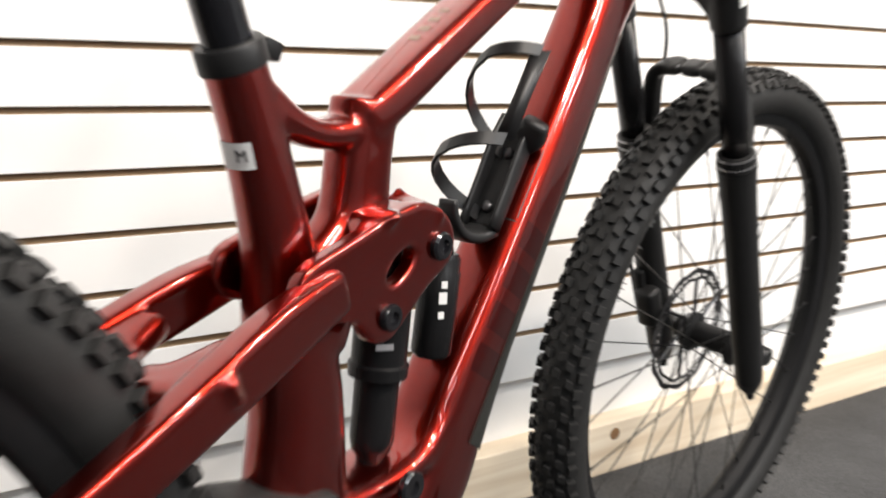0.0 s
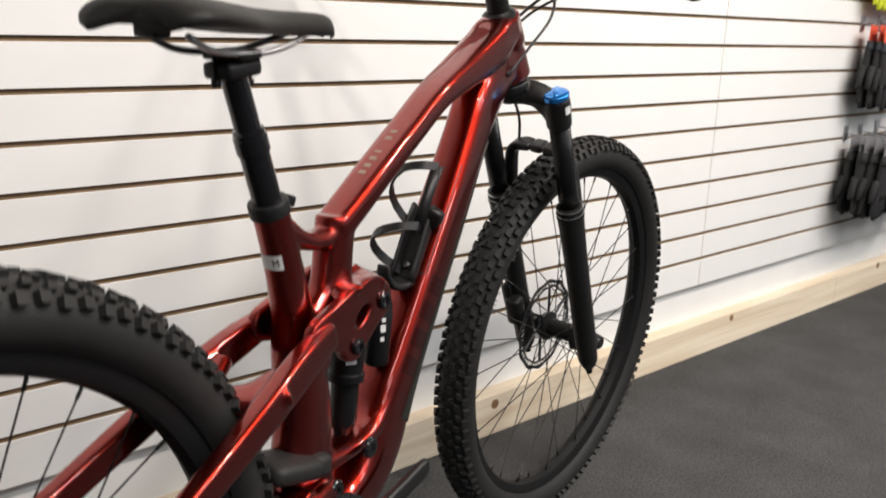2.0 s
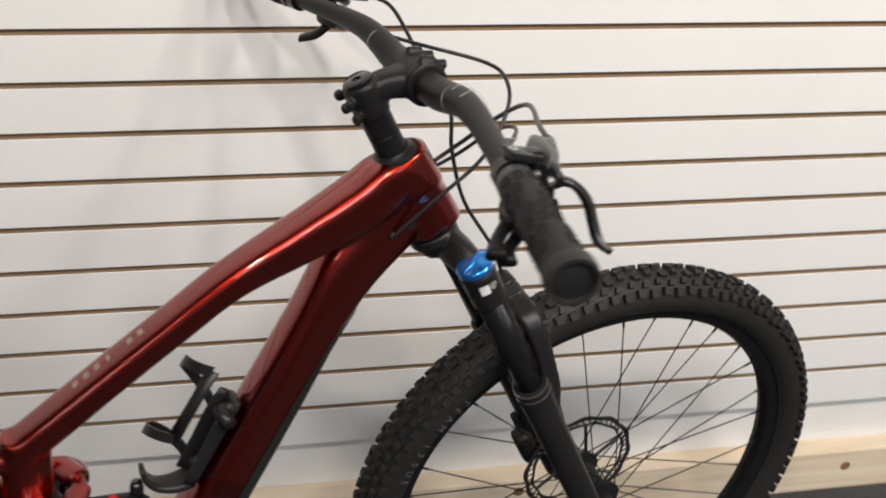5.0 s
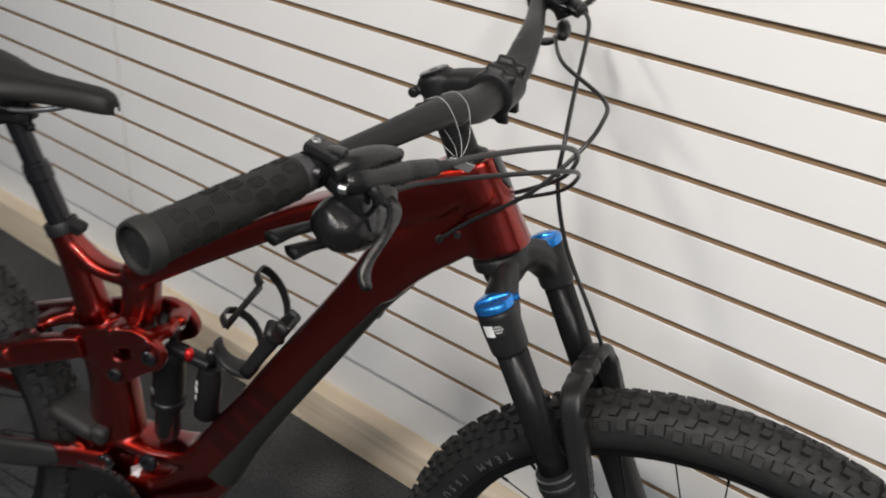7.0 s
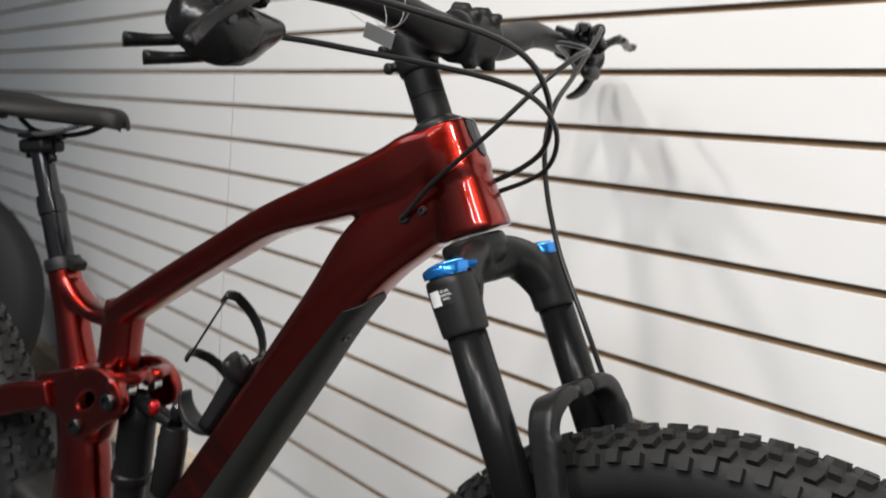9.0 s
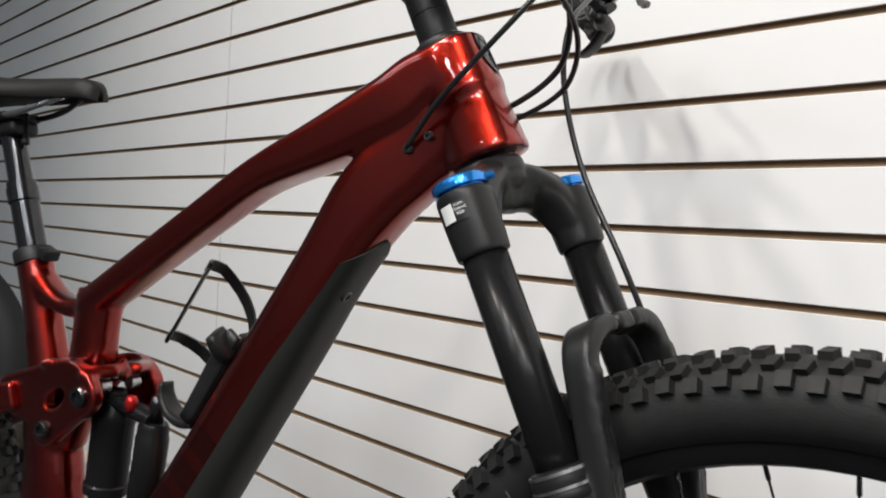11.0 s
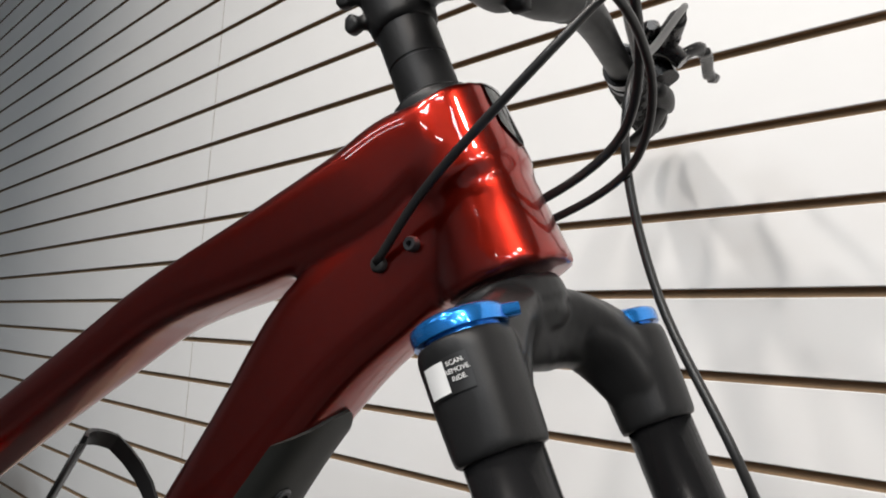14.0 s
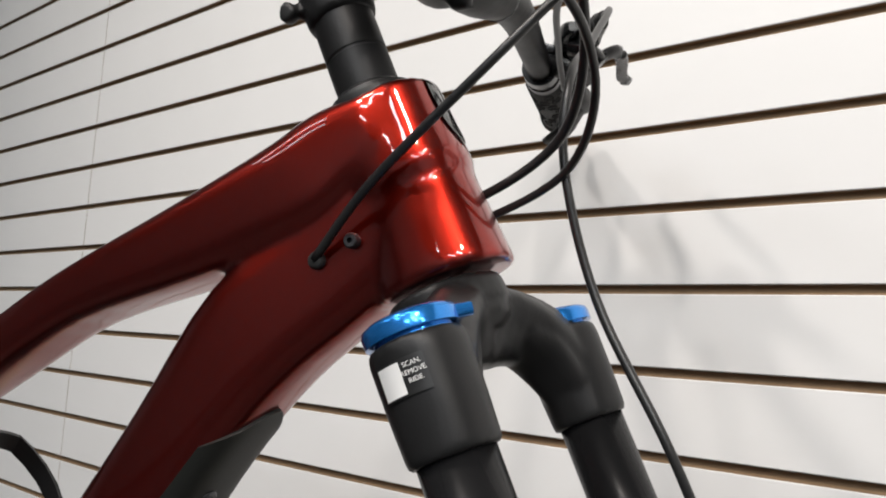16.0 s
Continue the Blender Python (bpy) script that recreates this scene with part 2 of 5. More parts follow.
def block(bm, centre, size, rot=None, mi=0, chamfer=0.0):
    """A box with chamfered edges."""
    r = rot.to_matrix() if rot is not None else Matrix.Identity(3)
    geo = bmesh.ops.create_cube(bm, size=1.0)
    for v in geo["verts"]:
        v.co = Vector(centre) + r @ Vector((v.co.x * size[0], v.co.y * size[1], v.co.z * size[2]))
    fs = {f for v in geo["verts"] for f in v.link_faces}
    for f in fs:
        f.material_index = mi
    if chamfer:
        es = list({e for v in geo["verts"] for e in v.link_edges})
        bmesh.ops.bevel(bm, geom=es, offset=chamfer, segments=2, affect="EDGES", profile=0.6)


def plate(bm, outline, y0, y1, mi=0):
    """A plate cut in the bike's plane: outline of (x, z), between two y."""
    a = [bm.verts.new((x, y0, z)) for x, z in outline]
    b = [bm.verts.new((x, y1, z)) for x, z in outline]
    n = len(a)
    bm.faces.new(a)
    bm.faces.new(b[::-1])
    for k in range(n):
        bm.faces.new((a[k], b[k], b[(k + 1) % n], a[(k + 1) % n])).material_index = mi


def move(bm, m):
    bmesh.ops.transform(bm, matrix=m, verts=bm.verts)
    return bm


def lamp(name, kind, watts, where, target, size, colour, angle=None):
    ld = bpy.data.lights.new(name, kind)
    ld.energy, ld.color = watts, colour
    if kind == "SPOT":
        ld.shadow_soft_size, ld.spot_size, ld.spot_blend = size, radians(angle), 0.6
    else:
        ld.shape, ld.size, ld.size_y = "RECTANGLE", size[0], size[1]
    ob = new(name, ld)
    ob.matrix_world = look(where, target)
    return ob


# ---- the room ----
WALL_Y = 0.43
FLOOR = -0.042
X0, X1, Y0 = -3.9, 5.2, -5.6
for k, (x, y) in enumerate(SPOTS):
    lamp("track_spot_light", "SPOT", SPOT_WATTS * (0.82, 1.0, 0.85, 0.9, 0.8)[k], (x, y, 2.72), (x * 0.75 + 0.1, 0.3, 0.75), 0.09, (1.0, 0.955, 0.895), 95)
# added fill, stronger eastwards to brighten the red paint's right faces
for x, y in FILLS:
    lamp("ceiling_fill_light", "AREA", FILL_WATTS * (0.36 if x < 0 else 1.0 if x < 2 else 1.5), (x, y, CEIL - 0.02), (x, y, 0), (1.2, 0.3), (0.86, 0.94, 1.0))


def slab(name, lo, hi, material, label, category):
    b = bmesh.new()
    c = [(p + q) / 2 for p, q in zip(lo, hi)]
    block(b, c, [q - p for p, q in zip(lo, hi)])
    return tagged(part(name, b, material, smooth=False), label, category, kind="structure")


slab("floor", (X0 - 0.2, Y0 - 0.2, -0.15), (X1 + 0.2, WALL_Y + 0.2, FLOOR), CARPET, "dark grey speckled loop-pile carpet on the shop floor", "floor")
slab("ceiling", (X0 - 0.2, Y0 - 0.2, CEIL), (X1 + 0.2, WALL_Y + 0.2, CEIL + 0.1), CEIL_M, "plain off-white shop ceiling above the display", "ceiling")
slab("wall_south", (X0 - 0.2, Y0 - 0.2, FLOOR), (X1 + 0.2, Y0, CEIL), ROOM_M, "plain grey shop wall opposite the display", "wall")
slab("wall_west", (X0 - 0.2, Y0, FLOOR), (X0, WALL_Y + 0.02, CEIL), ROOM_M, "plain grey shop wall at the end of the aisle", "wall")
# unseen east wall, kept pale as a reflector for the red paint
slab("wall_east", (X1, Y0, FLOOR), (X1 + 0.2, WALL_Y + 0.02, CEIL), ROOM_E, "plain pale shop wall beyond the accessories", "wall")
wall = slab("wall_north", (X0 - 0.2, WALL_Y + 0.021, FLOOR), (X1 + 0.2, WALL_Y + 0.2, CEIL), PLASTER, "white wall carrying grooved slatwall panels with brown slots", "wall")

# slatwall: panels 2.5 m long, slots every 76 mm, laid from the bottom edge up
PITCH, SLOT, S1, EDGE = 0.0762, 0.0085, 0.255, 0.172
JOINTS = [-0.805 - 2.577, -0.805, 1.772, 1.772 + 2.577]


def slat_mesh(x0, x1, h):
    b = bmesh.new()
    y = 0.007
    c = 0.0009
    prof = [(0, c), (0, h - c), (c, h), (y, h), (y, 0), (c, 0)]
    ends = [[b.verts.new((x, p, q)) for p, q in prof] for x in (x0, x1)]
    n = len(prof)
    for k in range(n):
        f = b.faces.new((ends[0][k], ends[1][k], ends[1][(k + 1) % n], ends[0][(k + 1) % n]))
        f.material_index = 0 if k in (0, 1, 5) else 1
    for e in ends:
        b.faces.new(e).material_index = 1
    bmesh.ops.recalc_face_normals(b, faces=b.faces)
    me = bpy.data.meshes.new("slat")
    b.to_mesh(me)
    b.free()
    me.materials.append(WALL_W)
    me.materials.append(MDF)
    return me


edges = [X0] + JOINTS[1:3] + [X1]
top = EDGE
rows = []
z = S1
while z < CEIL - 0.02:
    rows.append((top, z - SLOT / 2))
    top = z + SLOT / 2
    z += PITCH
rows.append((top, CEIL - 0.005))
for xa, xb in zip(edges, edges[1:]):
    kinds = {}
    for za, zb in rows:
        key = round(zb - za, 4)
        if key not in kinds:
            kinds[key] = slat_mesh(xa + 0.0008, xb - 0.0008, zb - za)
        o = new("slat", kinds[key])
        o.parent = wall
        o.location = (0, WALL_Y, za)
    b = bmesh.new()
    block(b, ((xa + xb) / 2, WALL_Y + 0.0120, (EDGE + CEIL) / 2), (xb - xa - 0.002, 0.0098, CEIL - EDGE - 0.004))
    part("panel_core", b, MDF, wall, "raw brown fibreboard core", smooth=False)

# pine board along the floor
b = bmesh.new()
for xa, xb in ((X0, -0.20), (-0.198, 2.637), (2.639, X1)):
    block(b, ((xa + xb) / 2, WALL_Y - 0.002, FLOOR + 0.0505), (xb - xa, 0.046, 0.101), chamfer=0.003)
board = tagged(part("baseboard", b, PINE, smooth=False), "raw pine board with knots laid along the wall foot", "board", kind="structure")
for kx, kz, kr in ((1.940, 0.058, 0.0105), (0.912, 0.050, 0.012), (0.755, 0.046, 0.011), (1.46, 0.034, 0.011), (2.98, 0.062, 0.012), (-0.35, 0.05, 0.009)):
    b = bmesh.new()
    turned(b, (kx, WALL_Y - 0.023, kz - 0.015), (kx, WALL_Y - 0.0255, kz - 0.015), [(0, kr), (0.9, kr), (1, kr * 0.8), (1, 0)], 14)
    part("knot", b, KNOT, board)

# ---- the bicycle, in its own axes: x forward, y to its left, origin under the bottom bracket ----
YAW = 19.3
bike = new("mountain_bike")
bike.matrix_world = pose(0.0535, -0.1480, 0.046, 0, 0, YAW) @ Matrix.Scale(0.935, 4)
tagged(bike, "candy-red full-suspension mountain bike with black fork and knobbly tyres", "bicycle")
STEER = -8.4
AX_P, AX_D = Vector((0.457, 0, 0.939)), Vector((-0.4305, 0, 0.9026))
TURN = Matrix.Translation(AX_P) @ Matrix.Rotation(radians(STEER), 4, AX_D) @ Matrix.Translation(-AX_P)
BLEND = (("REMESH", {"voxel_size": 0.0018}), ("SMOOTH", {"iterations": 30}))
FINE = (("REMESH", {"voxel_size": 0.0014}), ("SMOOTH", {"iterations": 30}))


def steered(name, bm, material, parent=bike, label="", smooth=True, mods=()):
    return part(name, move(bm, TURN), material, parent, label, smooth, mods)


# main frame: one moulded body
b = bmesh.new()
limb(b, [(0.4648, 0.9350, 0.0272, 0.0305), (0.477, 0.909, 0.0292, 0.0327), (0.4855, 0.8915, 0.0308, 0.0345), (0.4890, 0.8842, 0.0281, 0.0325), (0.494, 0.874, 0.0286, 0.0332), (0.511, 0.837, 0.0325, 0.0365)], 4, 28, 2.3)
limb(b, [(0.474, 0.9180, 0.0305, 0.021), (0.447, 0.9035, 0.0313, 0.0275), (0.42, 0.8855, 0.0318, 0.0285), (0.35, 0.8555, 0.0290, 0.0240), (0.266, 0.822, 0.026, 0.0175), (0.2, 0.783, 0.025, 0.0165), (0.12, 0.734, 0.0245, 0.0165), (0.06, 0.696, 0.024, 0.017), (0.022, 0.673, 0.023, 0.017)], 4, 32, 4.2)
limb(b, [(0.487, 0.874, 0.0265, 0.030), (0.45, 0.847, 0.0260, 0.036), (0.40, 0.806, 0.0285, 0.037), (0.355, 0.743, 0.030, 0.031), (0.30, 0.657, 0.032, 0.032), (0.203, 0.508, 0.034, 0.034), (0.150, 0.424, 0.035, 0.039), (0.117, 0.362, 0.036, 0.043), (0.080, 0.322, 0.037, 0.040), (0.030, 0.302, 0.038, 0.036), (-0.034, 0.292, 0.039, 0.035)], 4, 32, 3.6)
limb(b, [(-0.0885, 0.718, 0.0195, 0.0195), (-0.069, 0.658, 0.020, 0.021), (-0.052, 0.59, 0.022, 0.025), (-0.045, 0.54, 0.026, 0.032), (-0.035, 0.48, 0.028, 0.036), (-0.036, 0.41, 0.030, 0.042), (-0.034, 0.345, 0.034, 0.042), (-0.034, 0.296, 0.037, 0.034)], 4, 24, 2.5)
limb(b, [(0.035, 0.672, 0.019, 0.014), (-0.01, 0.667, 0.018, 0.0115), (-0.042, 0.675, 0.018, 0.012), (-0.074, 0.694, 0.018, 0.017)], 4, 18, 2.6)
limb(b, [(0.034, 0.690, 0.022, 0.026), (0.028, 0.652, 0.0215, 0.026), (0.020, 0.60, 0.022, 0.028), (-0.01, 0.56, 0.024, 0.034), (-0.03, 0.52, 0.026, 0.036)], 4, 20, 2.6)
limb(b, [(-0.03, 0.386, 0.033, 0.014), (0.04, 0.384, 0.034, 0.012), (0.095, 0.394, 0.034, 0.015), (0.135, 0.430, 0.033, 0.02)], 4, 18, 3.0)
turned(b, (-0.034, -0.042, 0.287), (-0.034, 0.042, 0.287), [(0, 0.0), (0, 0.031), (1, 0.031), (1, 0.0)], 24)
frame_body = part("main_frame", b, RED, bike, "glossy candy-red moulded carbon frame", mods=BLEND)


def both(fn):
    for sgn in (-1, 1):
        fn(sgn)


# rear triangle
b = bmesh.new()
for sg in (-1, 1):
    limb(b, [(-0.040, sg * 0.046, 0.569, 0.0105, 0.016), (-0.10, sg * 0.053, 0.551, 0.0125, 0.020), (-0.18, sg * 0.062, 0.520, 0.0125, 0.0185), (-0.29, sg * 0.069, 0.475, 0.0115, 0.0165), (-0.40, sg * 0.074, 0.427, 0.0105, 0.0155), (-0.480, sg * 0.076, 0.378, 0.0095, 0.016), (-0.520, sg * 0.076, 0.331, 0.009, 0.016)], 4, 28, 6.0)
limb(b, [(-0.135, -0.056, 0.540, 0.030, 0.013), (-0.165, -0.032, 0.530, 0.022, 0.010), (-0.175, 0.0, 0.527, 0.020, 0.009), (-0.165, 0.032, 0.530, 0.022, 0.010), (-0.135, 0.056, 0.540, 0.030, 0.013)], 4, 18, 3.2)
part("seat_stay", b, RED, bike, "candy-red seat stays joined by a bridge", mods=FINE)
b = bmesh.new()
for sg in (-1, 1):
    drop = 0.010 if sg < 0 else 0.0
    limb(b, [(-0.030, sg * 0.038, 0.358, 0.012, 0.020), (-0.10, sg * 0.048, 0.354, 0.011, 0.020), (-0.2, sg * 0.064, 0.350 - drop, 0.010, 0.018 + drop * 0.5), (-0.35, sg * 0.072, 0.338 - drop * 1.5, 0.009, 0.015 + drop * 0.5), (-0.44, sg * 0.075, 0.322 - drop, 0.009, 0.015), (-0.520, sg * 0.075, 0.325, 0.009, 0.016)], 4, 18, 3.2)
limb(b, [(-0.075, -0.045, 0.366, 0.018, 0.014), (-0.08, 0.0, 0.372, 0.018, 0.012), (-0.075, 0.045, 0.366, 0.018, 0.014)], 4, 14, 2.6)
part("chain_stay", b, RED, bike, "candy-red chain stays below the shock", mods=FINE)
b = bmesh.new()
limb(b, [(-0.105, -0.0555, 0.358, 0.006, 0.013), (-0.13, -0.060, 0.353, 0.0085, 0.020), (-0.2, -0.0690, 0.343, 0.0085, 0.023), (-0.35, -0.0765, 0.325, 0.0085, 0.021), (-0.42, -0.0785, 0.324, 0.0075, 0.018), (-0.44, -0.0785, 0.325, 0.005, 0.012)], 4, 18, 3.6)
part("chain_stay_guard", b, RUBBER, bike, "ribbed black rubber guard")
b = bmesh.new()
block(b, (-0.086, -0.016, 0.412), (0.082, 0.062, 0.026), Euler((radians(4), radians(14), radians(-6))), chamfer=0.009)
block(b, (-0.045, -0.02, 0.40), (0.03, 0.05, 0.03), Euler((0, radians(8), 0)), chamfer=0.008)
part("mud_flap", b, RUBBER, bike, "black rubber flap behind the seat tube", mods=(("SMOOTH", {"iterations": 2}),))

# rocker link with a window, its pivots
b = bmesh.new()
loop = [(-0.080, 0.566), (-0.070, 0.586), (-0.035, 0.598), (0.012, 0.612), (0.048, 0.618), (0.076, 0.606), (0.088, 0.586), (0.082, 0.566), (0.058, 0.552), (0.035, 0.534), (0.014, 0.519), (-0.006, 0.522), (-0.022, 0.540), (-0.050, 0.545), (-0.070, 0.552)]
outer = [tuple(q) for q in spline(loop + loop[:1], 3)[:-1]]
hole = []
for k in range(len(outer)):
    a = math.pi - 2 * math.pi * k / len(outer)
    u, v = 0.0175 * math.cos(a), 0.0088 * math.sin(a)
    hole.append((0.024 + 0.832 * u - 0.555 * v, 0.5735 + 0.555 * u + 0.832 * v))
for sg in (-1, 1):
    y0, y1 = sg * 0.034, sg * 0.049
    o0, o1, h1, h0 = [[b.verts.new((x, y, z)) for x, z in ln] for ln, y in ((outer, y0), (outer, y1), (hole, y1), (hole, y0))]
    for k in range(len(outer)):
        j = (k + 1) % len(outer)
        for p, q in ((o0, o1), (o1, h1), (h1, h0), (h0, o0)):
            b.faces.new((p[k], p[j], q[j], q[k]))
limb(b, [(0.055, -0.045, 0.604, 0.016, 0.008), (0.074, 0.0, 0.606, 0.015, 0.008), (0.055, 0.045, 0.604, 0.016, 0.008)], 4, 14, 2.5)
limb(b, [(0.0, -0.046, 0.603, 0.02, 0.005), (0.012, -0.03, 0.610, 0.02, 0.005), (0.04, -0.024, 0.612, 0.02, 0.006)], 3, 12, 2.5)
rocker = part("rocker_link", b, RED, bike, "candy-red rocker link with black pivot bolts", mods=(("REMESH", {"voxel_size": 0.0016}), ("SMOOTH", {"iterations": 24})))
for sg in (-1, 1):
    for px, pz, pr in ((-0.058, 0.560, 0.0115), (0.010, 0.538, 0.0105), (0.067, 0.582, 0.0115)):
        b = bmesh.new()
        turned(b, (px, sg * 0.048, pz), (px, sg * 0.0545, pz), [(0, pr), (0.7, pr), (1, pr * 0.85), (1, pr * 0.5), (0.6, pr * 0.45), (0.6, 0)], 20)
        sharp(part("pivot_bolt", b, BLACK_GLOSS, rocker, "black pivot bolt"))
for px, pz, sg in ((-0.030, 0.362, -1), (-0.030, 0.362, 1), (0.045, 0.388, -1)):
    b = bmesh.new()
    turned(b, (px, sg * 0.044, pz), (px, sg * 0.0505, pz), [(0, 0.014), (0.7, 0.014), (1, 0.012), (1, 0.006), (0.6, 0.005), (0.6, 0)], 20)
    sharp(part("frame_bolt", b, BLACK_GLOSS, bike, "black frame bolt"))

# shock
U0, U1 = Vector((0.047, 0, 0.388)), Vector((0.066, 0, 0.584))
b = bmesh.new()
turned(b, U0, U1, [(0, 0), (0, 0.011), (0.06, 0.012), (0.09, 0.0165), (0.14, 0.0185), (0.40, 0.0185), (0.41, 0.0245), (0.46, 0.0250), (0.47, 0.0228), (0.80, 0.0228), (0.82, 0.0238), (0.88, 0.0225), (0.94, 0.014), (1, 0.011), (1, 0)], 32)
shock = sharp(part("rear_shock", b, STANCHION, bike, "gloss black air shock with side reservoir"))
b = bmesh.new()
turned(b, (0.119, -0.004, 0.468), (0.131, -0.004, 0.558), [(0, 0), (0, 0.014), (0.05, 0.0178), (0.82, 0.0178), (0.84, 0.0165), (0.95, 0.0165), (1, 0.014), (1, 0)], 28)
limb(b, [(0.068, -0.002, 0.573, 0.012, 0.009), (0.098, -0.003, 0.567, 0.012, 0.009), (0.131, -0.004, 0.560, 0.012, 0.009)], 3, 12)
sharp(part("reservoir", b, STANCHION, shock, "gloss black reservoir can"))
for k, (z0, h, wd) in enumerate(((0.535, 0.006, 0.005), (0.5235, 0.010, 0.007), (0.509, 0.006, 0.005))):
    b = bmesh.new()
    e = Vector((-math.sin(radians(38)), -math.cos(radians(38)), 0))
    block(b, Vector((0.119 + 0.133 * (z0 - 0.470), -0.004, z0)) + e * 0.0180, (wd, 0.0006, h), Euler((0, 0, radians(-38))))
    part("logo_bar", b, WHITE_LABEL, shock, "white printed bar", smooth=False)
b = bmesh.new()
e = Vector((-math.sin(radians(40)), -math.cos(radians(40)), 0))
block(b, Vector((0.0575, 0, 0.4985)) + e * 0.0230, (0.014, 0.0006, 0.005), Euler((0, 0, radians(-40))))
part("print_bar", b, GREY_INK, shock, "grey printed bar", smooth=False)
b = bmesh.new()
turned(b, (0.103, -0.012, 0.568), (0.105, -0.013, 0.583), [(0, 0.0065), (0.7, 0.0065), (1, 0.005), (1, 0)], 14)
part("damper_knob", b, RED_KNOB, shock, "red anodised knob")
b = bmesh.new()
turned(b, (0.131, -0.002, 0.56), (0.133, -0.002, 0.586), [(0, 0.008), (0.7, 0.008), (1, 0.006), (1, 0)], 14)
part("lockout_knob", b, BLACK_GLOSS, shock)

b = bmesh.new()
limb(b, [(0.030, -0.024, 0.600, 0.012, 0.002), (0.045, 0.0, 0.602, 0.020, 0.002), (0.030, 0.024, 0.600, 0.012, 0.002)], 3, 16, 2.6)
part("yoke_cover", b, BLACK_MATT, shock, "dark grey cover inside the link yoke")
for sg in (-1, 1):
    b = bmesh.new()
    turned(b, (0.067, sg * 0.014, 0.590), (0.067, sg * 0.026, 0.590), [(0, 0), (0, 0.0075), (1, 0.0075), (1, 0.004), (0.6, 0.004), (0.6, 0)], 16)
    sharp(part("eyelet_spacer", b, STEEL, shock, "bright metal eyelet spacer"))
# seat post, clamp, saddle
PD = Vector((-0.049, 0, 0.138)).normalized()
PC = Vector((-0.088, 0, 0.716))
b = bmesh.new()
turned(b, PC - PD * 0.004, PC + PD * 0.013, [(0, 0.021), (0.05, 0.0228), (0.9, 0.0228), (1, 0.0215), (1, 0.016)], 28)
block(b, PC + PD * 0.0045 + Vector((0.0265, 0, 0.004)), (0.016, 0.021, 0.013), Euler((0, radians(20), 0)), chamfer=0.003)
sharp(part("seat_collar", b, BLACK_MATT, bike, "black clamp collar"))
b = bmesh.new()
turned(b, PC, PC + PD * 0.160, [(0, 0.0163), (0.44, 0.0163), (0.45, 0.0182), (0.56, 0.0182), (0.565, 0.0170), (0.60, 0.0170), (0.61, 0.0140), (1, 0.0140), (1, 0)], 28)
sharp(part("seat_post", b, BLACK_GLOSS, bike, "gloss black dropper seat post"))
PT = PC + PD * 0.157
LIFT = Matrix.Translation((0.002, 0, 0.010))
b = bmesh.new()
block(b, PT + Vector((0.0, 0, 0.006)), (0.05, 0.036, 0.018), Euler((0, radians(-6), 0)), chamfer=0.006)
block(b, PT + Vector((0.0, 0, 0.020)), (0.036, 0.050, 0.010), Euler((0, radians(-4), 0)), chamfer=0.004)
for dx in (-0.024, 0.024):
    turned(b, PT + Vector((dx, 0, -0.012)), PT + Vector((dx, 0, 0.026)), [(0, 0.005), (0.2, 0.005), (0.2, 0.003), (1, 0.003)], 10)
part("saddle_clamp", b, BLACK_MATT, bike, "black seat clamp head")
b = bmesh.new()
rings = []
SAD = [(-0.276, 0.909, 0.050, 0.014), (-0.270, 0.915, 0.066, 0.018), (-0.258, 0.9185, 0.0760, 0.020), (-0.235, 0.9195, 0.0780, 0.020), (-0.202, 0.917, 0.0715, 0.019), (-0.165, 0.914, 0.059, 0.018), (-0.128, 0.911, 0.042, 0.018), (-0.085, 0.910, 0.0295, 0.019), (-0.04, 0.910, 0.0225, 0.019), (-0.01, 0.909, 0.021, 0.018), (0.004, 0.9065, 0.0175, 0.014), (0.011, 0.903, 0.012, 0.009), (0.014, 0.8995, 0.004, 0.002)]
for q in spline(SAD, 4):
    ring = []
    for k in range(30):
        a = 2 * math.pi * k / 30
        cy, cz = math.cos(a), math.sin(a)
        yy = math.copysign(abs(cy) ** 0.75, cy) * q[2]
        dome = -0.010 * abs(cy) ** 2.2
        groove = -0.0035 * math.exp(-(yy / 0.010) ** 2) * (1 if cz > 0 else 0)
        ring.append((q[0], yy, q[1] + (abs(cz) ** 0.8 * (0.010 if cz > 0 else -q[3] * (0.35 + 0.65 * abs(cy) ** 0.6))) + dome + groove))
    rings.append(ring)
skin(b, rings)
saddle = part("saddle", move(b, LIFT), SADDLE_M, bike, "black vinyl saddle", mods=(("SMOOTH", {"iterations": 3}),))
for sg in (-1, 1):
    b = bmesh.new()
    pipe(b, [(-0.228, sg * 0.026, 0.892), (-0.20, sg * 0.024, 0.880), (-0.17, sg * 0.0215, 0.876), (-0.12, sg * 0.0215, 0.876), (-0.075, sg * 0.020, 0.884), (-0.035, sg * 0.012, 0.896)], 0.0035, 5, 10)
    part("saddle_rail", move(b, LIFT), STEEL if sg < 0 else DARK_STEEL, saddle, "polished metal saddle rail")
b = bmesh.new()
block(b, (-0.245, 0, 0.897), (0.02, 0.03, 0.016), chamfer=0.005)
part("rail_socket", move(b, LIFT), BLACK_MATT, saddle)

# size label on the seat tube
SD = Vector((0.049, 0, -0.138)).normalized()


